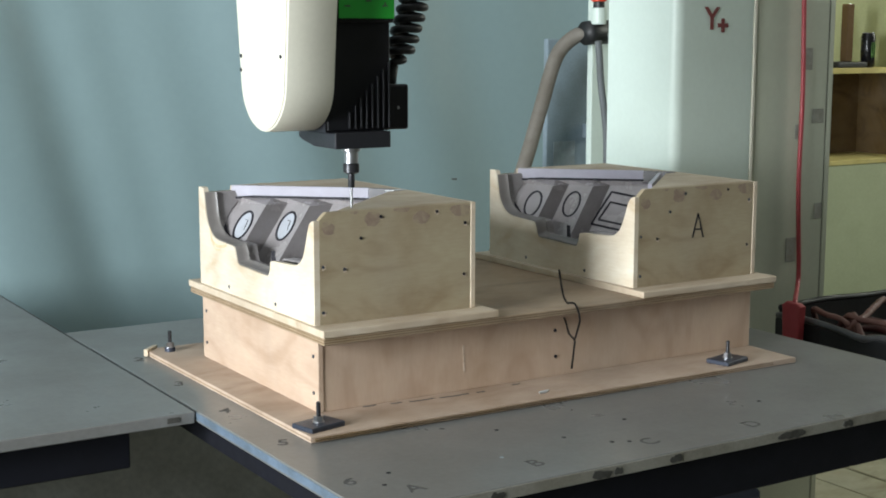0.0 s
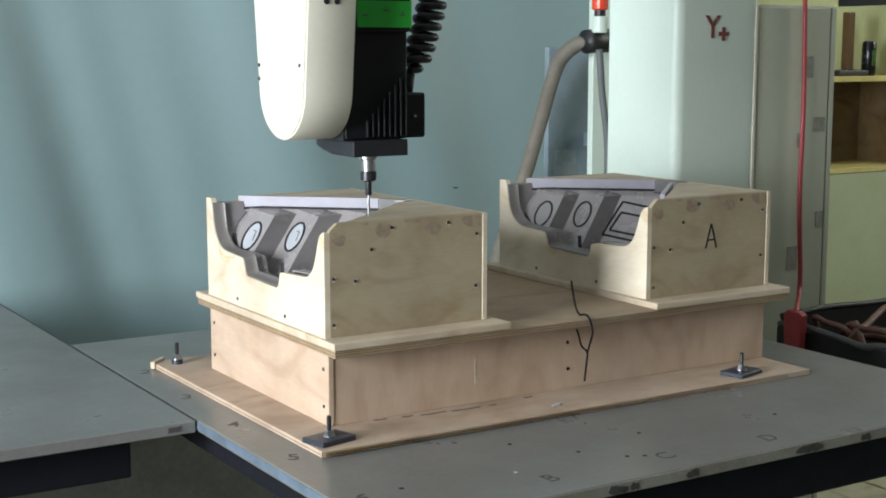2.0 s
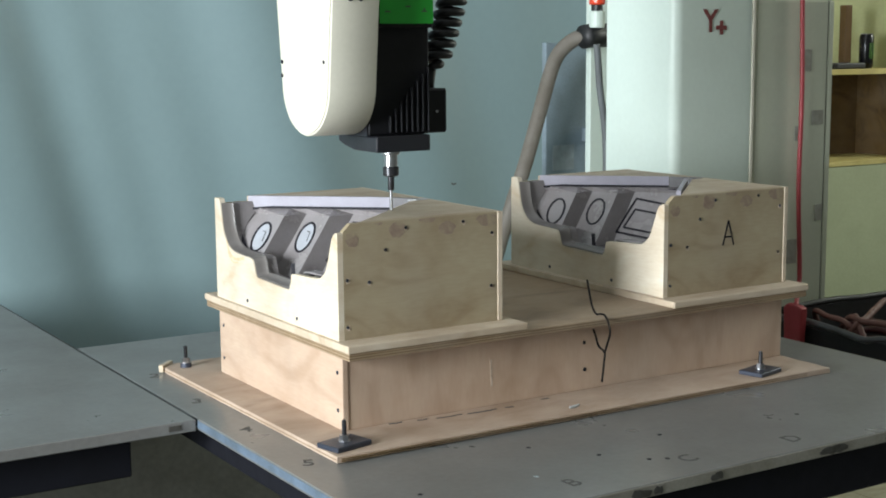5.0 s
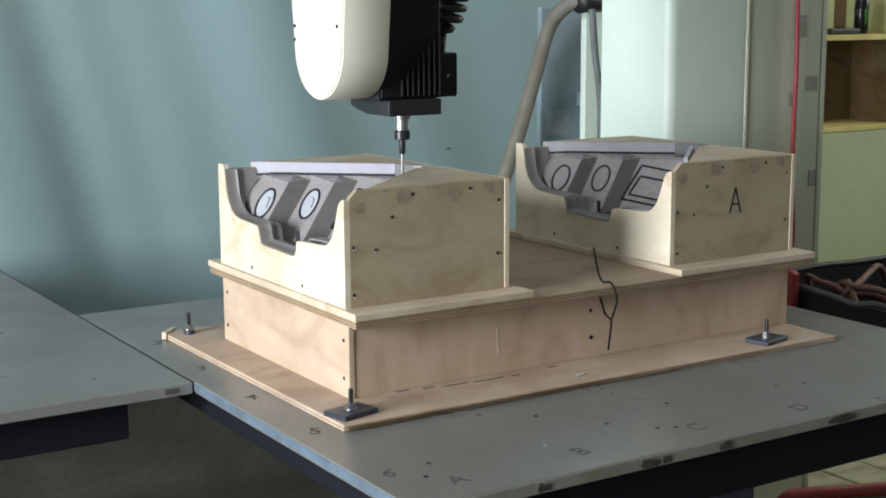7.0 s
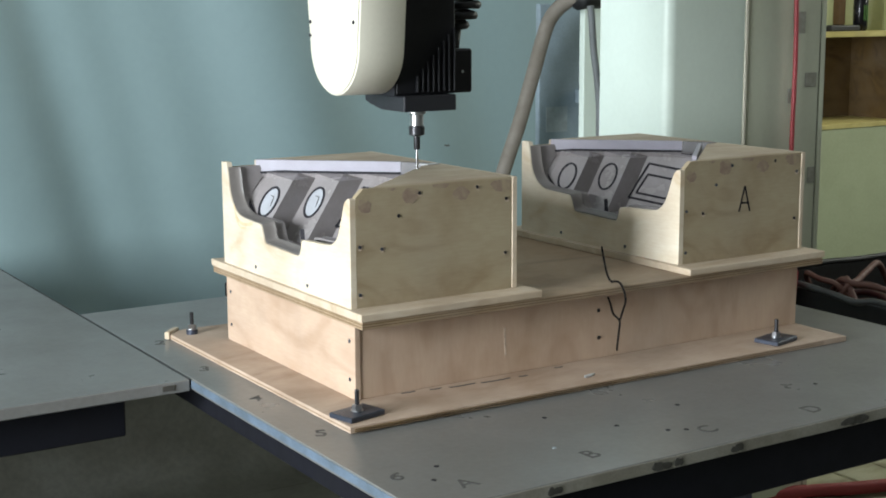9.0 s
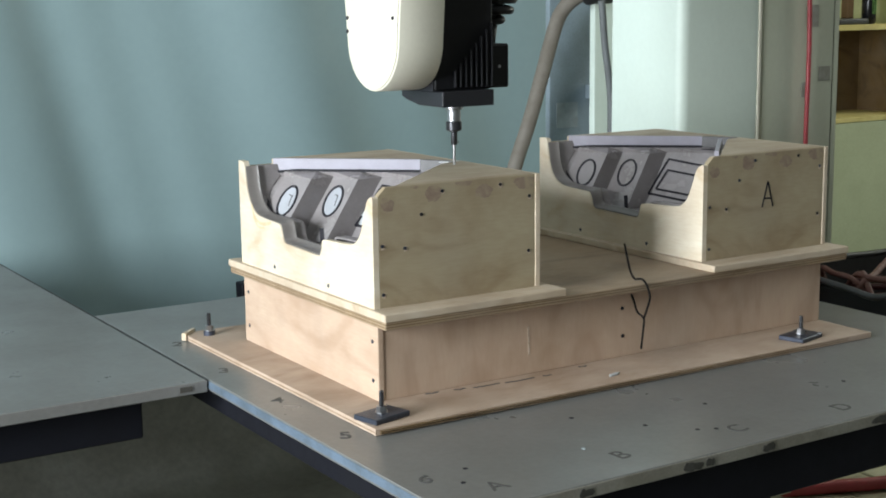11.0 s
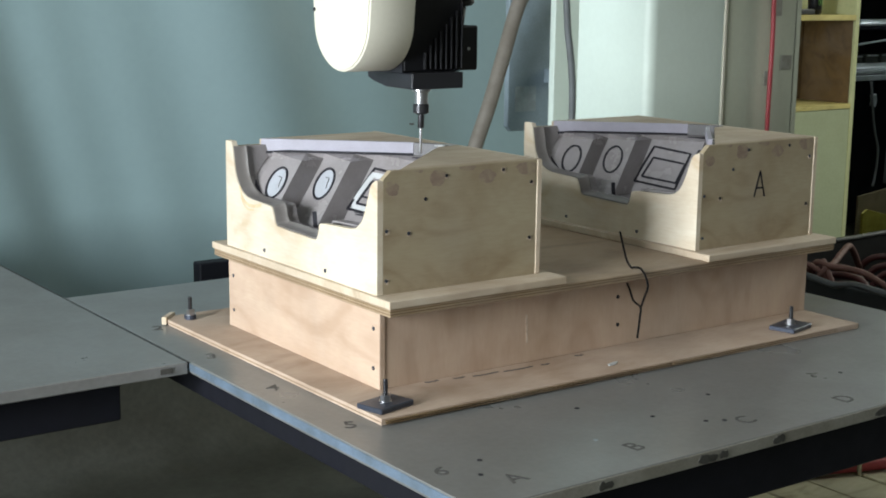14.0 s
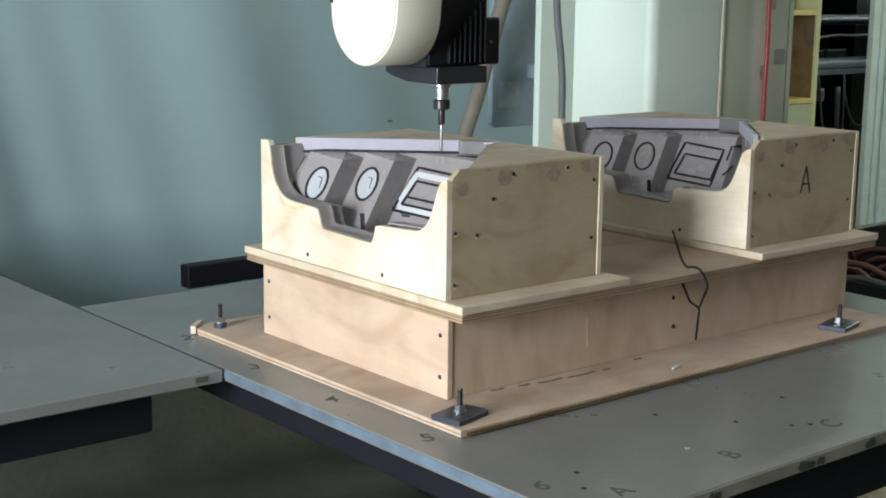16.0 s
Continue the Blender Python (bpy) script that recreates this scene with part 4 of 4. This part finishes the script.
part("collet_nut", lathe_bm([(0.011, 0.484), (0.0165, 0.487), (0.0165, 0.503), (0.014, 0.505)], 24, (0, HY)), STEEL_BLACK, head, smooth=True)
part("cutter_shank", lathe_bm([(0.0062, 0.456), (0.0068, 0.458), (0.0068, 0.484)], 16, (0, HY)), STEEL_BLACK, head, smooth=True)
part("cutter", lathe_bm([(0.0024, 0.405), (0.0028, 0.407), (0.0028, 0.4555)], 12, (0, HY)), STEEL, head, smooth=True)
coil_pts = []
for k in range(150):
    t = k / 149
    c = Vector((0.104 + 0.068 * math.sin(1.75 * t), HY + 0.01, 0.690 + 0.30 * t))
    q = t * math.tau * 14
    w = 0.0245 * min(1, t * 8)
    coil_pts.append(c + Vector((w * math.cos(q), w * math.sin(q), -0.15 * w * math.cos(q))))
part("coiled_cable", tube_bm(coil_pts, 0.0084, 8), RUBBER, head, "black coiled cable")
part("cable_plug", tube_bm([(0.098, HY + 0.01, 0.658), (0.100, HY + 0.01, 0.675), (0.104, HY + 0.01, 0.698)], 0.011, 12), RUBBER, head)

# ---------------------------------------------------------------- shelf unit, store, clutter
unit = thing("shelf_unit", 0, 0, FLOOR, "pale yellow-green shelf unit with a brown open compartment", "shelf unit")
SX0, SX1, SY0, SY1 = 3.05, 3.985, 1.93, 2.44
part("side", box_bm(SX1 - 0.03, SX1, SY0, SY1, 0, 0.95 - FLOOR, 0.003), YELLOW_WALL, unit)
part("side", box_bm(SX0, SX0 + 0.03, SY0, SY1, 0, 0.62 - FLOOR, 0.003), YELLOW_WALL, unit)
part("top_shelf", box_bm(SX0 + 0.031, SX1 - 0.031, SY0 - 0.004, SY1, 0.600 - FLOOR, 0.625 - FLOOR, 0.002), SHELF_WOOD, unit)
part("lower_shelf", box_bm(SX0 + 0.031, SX1 - 0.031, SY0 - 0.004, SY1, 0.190 - FLOOR, 0.212 - FLOOR, 0.002), SHELF_WOOD, unit)
part("back", box_bm(SX0 + 0.031, SX1 - 0.031, SY0 + 0.30, SY0 + 0.31, 0.213 - FLOOR, 0.599 - FLOOR, 0), BROWN, unit, "brown back board")
part("inner_side", box_bm(SX1 - 0.0345, SX1 - 0.0312, SY0 + 0.012, SY0 + 0.299, 0.2125 - FLOOR, 0.5995 - FLOOR, 0), BROWN, unit)
part("front_door", box_bm(SX0 + 0.031, SX1 - 0.031, SY0, SY0 + 0.018, 0.02, 0.189 - FLOOR, 0.002), PALE_DOOR, unit, "pale green lower door")

can = thing("drink_can", 3.742, 2.00, 0.6255, "tall black drink can with a green mark, on the shelf", "can")
part("can_body", lathe_bm([(0.026, 0.0), (0.033, 0.010), (0.033, 0.140), (0.027, 0.155)], 24), CAN, can, smooth=True)
part("can_lid", lathe_bm([(0.0265, 0.1552), (0.027, 0.1575), (0.025, 0.158)], 20), STEEL, can)
for k in (-1, 0, 1):
    part("mark", box_bm(-0.004 + 0.011 * k, -0.001 + 0.011 * k, -0.0345, -0.0335, 0.045, 0.115, 0), CAN_MARK, can)
tray = thing("black_tray", 3.60, 2.03, 0.6255, "low black plastic tray on the shelf", "tray")
part("tray_body", box_bm(-0.09, 0.10, -0.07, 0.07, 0, 0.026, 0.006, 2), RUBBER, tray)
b1 = thing("plastic_bottle", 3.548, 2.14, 0.6255, "greenish clear plastic bottle on the shelf", "bottle")
part("bottle_body", lathe_bm([(0.03, 0.0), (0.034, 0.01), (0.034, 0.15), (0.014, 0.20), (0.014, 0.235)], 20), GLASSY, b1, smooth=True)
part("cap", cyl_bm(0.016, 0.236, 0.26, 16), PALE_PLASTIC, b1)
b2 = thing("brown_stick", 3.645, 2.04, 0.652, "narrow dark brown wooden block standing upright", "block")
part("stick_body", box_bm(-0.022, 0.022, -0.02, 0.02, 0, 0.26, 0.004), AMBER, b2)

rack = thing("steel_rack", 0, 0, FLOOR, "dark steel store rack with a pale galvanised shelf edge", "rack")
for z in (0.225, 0.50, 0.78):
    part("rack_shelf", box_bm(4.15, 6.95, 3.2, 3.75, z - FLOOR, z + 0.022 - FLOOR, 0.002), GALV if z < 0.4 else APRON, rack)
part("shelf_lip", box_bm(4.15, 6.95, 3.185, 3.1995, 0.188 - FLOOR, 0.222 - FLOOR, 0.004), GALV, rack)
part("shelf_lip", box_bm(4.15, 6.95, 3.19, 3.1995, 0.228 - FLOOR, 0.250 - FLOOR, 0.003), GALV, rack)
for x in (4.2, 5.2, 6.85):
    part("upright", box_bm(x, x + 0.05, 3.2, 3.25, 0, 1.9, 0.003), APRON, rack)
# Near-black sheet added for the unlit depth behind the rack.
part("shade_sheet", box_bm(4.15, 6.95, 3.751, 3.76, 0.05, 1.9, 0), APRON, rack)
for x0, x1, y, z, r in ((5.3, 6.9, 3.235, 0.259, 0.012), (5.3, 6.8, 3.27, 0.262, 0.015), (5.5, 6.9, 3.32, 0.267, 0.02), (5.55, 6.7, 3.23, 0.533, 0.011), (5.4, 6.9, 3.29, 0.542, 0.02)):
    bar = thing("metal_bar", 0, 0, 0, "long bright metal bar lying on the rack", "bar", "bars on the rack")
    part("bar_body", tube_bm([(x0, y, z), ((x0 + x1) / 2, y, z), (x1, y, z)], r, 10), BAR_STEEL, bar)
for x0, x1, h in ((5.78, 5.90, 0.082), (5.94, 6.06, 0.086), (6.09, 6.30, 0.088)):
    tin = thing("metal_tin", x0, 3.37, 0.2475, "low grey metal tin with a highlight strip, on the rack", "tin", "tins on the rack")
    part("tin_body", box_bm(0, x1 - x0, 0, 0.16, 0, h, 0.003), FRAME, tin)
    # The highlight along the tin's top edge is a pale strip.
    part("tin_highlight", box_bm(0.004, x1 - x0 - 0.004, -0.004, -0.0002, h - 0.009, h, 0.001), BAR_STEEL, tin, "bright strip for the highlight on the top edge")
sag = thing("loose_cable", 0, 0, 0, "thin grey cable slung along the rack", "cable")
part("cable_run", tube_bm(smooth_line([(5.60, 3.18, 0.41), (5.75, 3.18, 0.425), (5.92, 3.18, 0.437), (6.15, 3.18, 0.432), (6.45, 3.18, 0.444), (6.86, 3.19, 0.44)], 6), 0.007, 8), GALV, sag)
hang = ((5.80, 0.021, 0.10, 0.03, GALV), (5.985, 0.016, 0.11, -0.47, CONDUIT), (6.05, 0.008, 0.16, -0.40, CONDUIT))
for x, r, z1, z0, m in hang:
    pipe = thing("hanging_pipe", x, 3.195, z0, "dull grey pipe hanging under the rack's shelf", "pipe", "pipes under the rack")
    part("pipe_body", tube_bm(smooth_line([(0, 0, 0), (0.01, 0, (z1 - z0) * 0.5), (0, 0, z1 - z0)], 5), r, 10), m, pipe)
    part("hook", tube_bm([(0, 0, z1 - z0), (0, 0, (z1 + 0.19 - 2 * z0) / 2), (0, 0, 0.19 - z0)], 0.003, 6), APRON, pipe)
for line in ([(6.02, 3.18, 0.187), (6.03, 3.17, 0.05), (6.10, 3.16, -0.10), (6.22, 3.16, -0.15), (6.5, 3.17, -0.13)], [(5.75, 3.18, 0.187), (5.80, 3.17, -0.10), (5.84, 3.16, -0.25), (5.83, 3.16, -0.40), (5.80, 3.15, -0.47)]):
    cable = thing("loose_cable", 0, 0, 0, "grey cable drooping below the rack's shelf", "cable", "cables under the rack")
    part("cable_run", tube_bm(smooth_line(line, 6), 0.008, 8), CONDUIT, cable)

low = thing("low_crate", 5.55, 2.72, FLOOR, "low black crate on the store floor", "crate")
part("crate_body", box_bm(0, 0.95, 0, 0.42, 0, 0.07, 0.006), RUBBER, low)
LZ = FLOOR + 0.0705
sheet = thing("white_board", 5.70, 2.95, LZ, "pale board lying on the low crate", "board", "", -28)
part("board_body", box_bm(-0.10, 0.42, -0.17, 0.14, 0, 0.008, 0.001), TAG, sheet)
card = thing("cardboard_sheet", 5.60, 3.10, LZ, "brown cardboard leaning behind the low crate", "cardboard")
part("sheet_body", prism_bm([(0, 0), (0.80, 0), (0.82, 0.33), (0.42, 0.36), (0.0, 0.315)], "y", 0.0, 0.012, 0.001), CARD, card)
yellow = thing("yellow_bar", 5.62, 3.07, LZ + 0.0085, "worn yellow painted bar leaning on the cardboard", "bar")
part("bar_body", prism_bm([(0.0, 0.0), (0.55, 0.0), (0.56, 0.06), (0.32, 0.155), (0.04, 0.225), (0.0, 0.20)], "y", 0.0, 0.02, 0.003), YELLOW_BAR, yellow)
flask = thing("black_canister", 6.09, 2.99, LZ + 0.0085, "black canister with a white cap", "canister")
part("canister_body", lathe_bm([(0.045, 0.0), (0.05, 0.01), (0.05, 0.10), (0.03, 0.125)], 18), RUBBER, flask, smooth=True)
part("cap", cyl_bm(0.028, 0.1255, 0.152, 16, bevel=0.003), DISC, flask, "white cap")
rs = random.Random(17)
for k in range(9):
    x, y = 5.70 + 0.043 * k, 2.93 + 0.05 * rs.random()
    scrap = thing("machine_scrap", x, y, LZ + 0.0085, "small dark oily machine part on the crate", "machine part", "scrap on the crate", 160 * rs.random())
    h = 0.03 + 0.06 * rs.random()
    part("scrap_body", joined(cyl_bm(0.018 + 0.012 * rs.random(), 0, h, 10, bevel=0.003), box_bm(-0.045, 0.03, -0.012, 0.012, 0.004, 0.022 + 0.01 * rs.random(), 0.003)), (STEEL_DARK, RUBBER, FRAME)[k % 3], scrap)
    if k % 3 != 1:
        part("pale_end", cyl_bm(0.011, h + 0.0003, h + 0.010, 8), GALV, scrap)

crate = thing("black_bin", 1.70, -0.10, FLOOR, "black soft-rimmed bin full of reddish brown hoses beside the cabinet", "bin")
CZ = -0.060 - FLOOR
CB = -0.26 - FLOOR
for nm, b in (("wall", box_bm(0, 0.8, 0.60, 0.615, CB, CZ + 0.020, 0.004)), ("wall", box_bm(0, 0.8, 0.0, 0.015, CB, CZ - 0.01, 0.004)), ("wall", box_bm(-0.015, 0, 0, 0.615, CB, CZ - 0.010, 0.004)), ("wall", box_bm(0.8, 0.815, 0, 0.615, CB, CZ, 0.004)), ("bottom", box_bm(0, 0.8, 0.015, 0.60, CB, CB + 0.03, 0))):
    part(nm, b, RUBBER, crate)
part("rim", tube_bm(smooth_line([(-0.006, 0.61, CZ - 0.004), (-0.010, 0.50, CZ + 0.002), (-0.008, 0.38, CZ - 0.006), (-0.014, 0.28, CZ - 0.014), (-0.004, 0.22, CZ - 0.004), (-0.010, 0.1, CZ - 0.008), (-0.006, 0.0, CZ - 0.004)], 6), 0.010, 10), BIN_RIM_LIT, crate, "rim in lighter grey for its highlight")
part("rim", tube_bm(smooth_line([(0.0, 0.607, CZ + 0.018), (0.2, 0.607, CZ + 0.026), (0.4, 0.607, CZ + 0.020), (0.8, 0.607, CZ + 0.024)], 6), 0.010, 10), RUBBER, crate)
for x in (0.56, 0.78):
    part("foot", box_bm(x, x + 0.012, 0.575, 0.587, 0, CB - 0.0005, 0.002), PALLET, crate)
rc = random.Random(5)
for line, r in (([(1.82, 0.47, -0.10), (1.785, 0.455, -0.046), (1.735, 0.36, -0.042), (1.722, 0.28, -0.046), (1.76, 0.22, -0.11)], 0.0085),
                ([(1.72, 0.30, -0.12), (1.735, 0.255, -0.050), (1.80, 0.275, -0.040), (1.93, 0.35, -0.036), (2.06, 0.42, -0.040), (2.14, 0.44, -0.12)], 0.010),
                ([(1.78, 0.36, -0.10), (1.755, 0.30, -0.040), (1.745, 0.24, -0.038), (1.775, 0.15, -0.045), (1.80, 0.05, -0.09)], 0.009),
                ([(1.90, 0.46, -0.12), (1.85, 0.38, -0.062), (1.80, 0.31, -0.048), (1.75, 0.27, -0.034), (1.73, 0.21, -0.10)], 0.0095)):
    cable = thing("loose_hose", 0, 0, 0, "thin reddish brown hose tangled in the black bin", "hose", "hoses in the bin")
    part("hose_run", tube_bm(smooth_line(line, 6), r, 8), CABLE_BROWN, cable)
for k in range(8):
    cable = thing("loose_hose", 0, 0, 0, "dark red hose lying deep in the black bin", "hose", "hoses in the bin")
    x0, y0 = 1.74 + 0.085 * k, 0.06 + 0.09 * (k % 3)
    z0 = -0.115 + 0.02 * rc.random()
    pts = [(x0, y0, z0 - 0.07), (x0 + 0.03, y0 + 0.05, z0), (x0 + 0.05, y0 + 0.13, z0 + 0.012), (x0 + 0.02, y0 + 0.20, z0), (x0 - 0.01, y0 + 0.24, z0 - 0.07)]
    part("hose_run", tube_bm(smooth_line(pts, 5), 0.011, 8), RED_DARK, cable)

boards = thing("floor_boards", 0, 0, FLOOR, "pale dusty wooden boards laid on the floor", "floor boards")
for k in range(11):
    part("plank", box_bm(1.32 + 0.19 * k, 1.503 + 0.19 * k, -1.0, 1.75, 0.03, 0.055 + 0.002 * (k % 2), 0.004), PALLET, boards)
for y in (-0.8, 0.4, 1.5):
    part("bearer", box_bm(1.32, 3.4, y, y + 0.08, 0.0, 0.0295, 0.002), PALLET, boards)
redhose = thing("red_hose", 0, 0, 0, "red air hose lying on the floor boards", "hose")
part("hose_run", tube_bm(smooth_line([(1.75, 0.70, FLOOR + 0.08), (2.0, 0.61, FLOOR + 0.08), (2.2, 0.53, FLOOR + 0.08), (2.6, 0.42, FLOOR + 0.08), (3.0, 0.5, FLOOR + 0.08)], 8), 0.022, 12), RED, redhose)

chip = thing("wood_chip", 0.379, -0.105, BASE_T + 0.0003, "pale wood chip lying on the jig's base", "wood chip", "", 12)
slide.append(chip)
part("chip_body", prism_bm([(-0.016, -0.003), (0.002, -0.005), (0.018, 0.001), (0.004, 0.004), (-0.012, 0.003)], "z", 0.0, 0.004, 0.0008), TAPE, chip)


# ---------------------------------------------------------------- movement
def motions():
    # the sliding table and all it carries run towards -y
    SLIDE = [(0.0, -0.0000), (0.5, 0.0092), (1.0, 0.0186), (1.5, 0.0308), (2.0, 0.0404), (2.5, 0.0503), (3.0, 0.0599), (5.5, 0.1085), (6.0, 0.1195), (6.5, 0.1295), (7.0, 0.1401), (7.5, 0.1509), (8.0, 0.1608), (8.5, 0.1695), (9.0, 0.1738), (9.5, 0.1725), (10.0, 0.1765), (10.7, 0.1790), (11.5, 0.2000), (12.3, 0.2205), (12.5, 0.2211), (13.0, 0.2199), (13.5, 0.2214), (14.0, 0.2204), (14.5, 0.2240), (15.0, 0.2332), (15.5, 0.2440), (16.0, 0.2545)]
    for ob in slide:
        home = ob.matrix_world.copy()
        base = Matrix.Translation(home.translation) @ home.to_quaternion().to_matrix().to_4x4()
        walk(ob, [(t, Matrix.Translation((0, -d, 0)) @ base) for t, d in SLIDE])
    # the spindle head runs along x
    FEED = [(0.0, 0.0000), (0.5, 0.0084), (1.0, 0.0178), (1.5, 0.0282), (2.0, 0.0371), (2.5, 0.0464), (3.0, 0.0557), (5.5, 0.1010), (6.0, 0.1099), (6.5, 0.1201), (7.0, 0.1290), (7.5, 0.1385), (8.0, 0.1480), (8.5, 0.1575), (9.0, 0.1698), (9.5, 0.1817), (10.0, 0.1966), (10.7, 0.2150), (11.5, 0.2180), (12.2, 0.2175), (12.5, 0.2122), (13.0, 0.1981), (13.5, 0.1855), (14.0, 0.1675), (14.5, 0.1539), (15.0, 0.1419), (15.5, 0.1327), (16.0, 0.1218)]
    walk(head, [(t, Matrix.Translation((e, 0, 0))) for t, e in FEED])


motions()
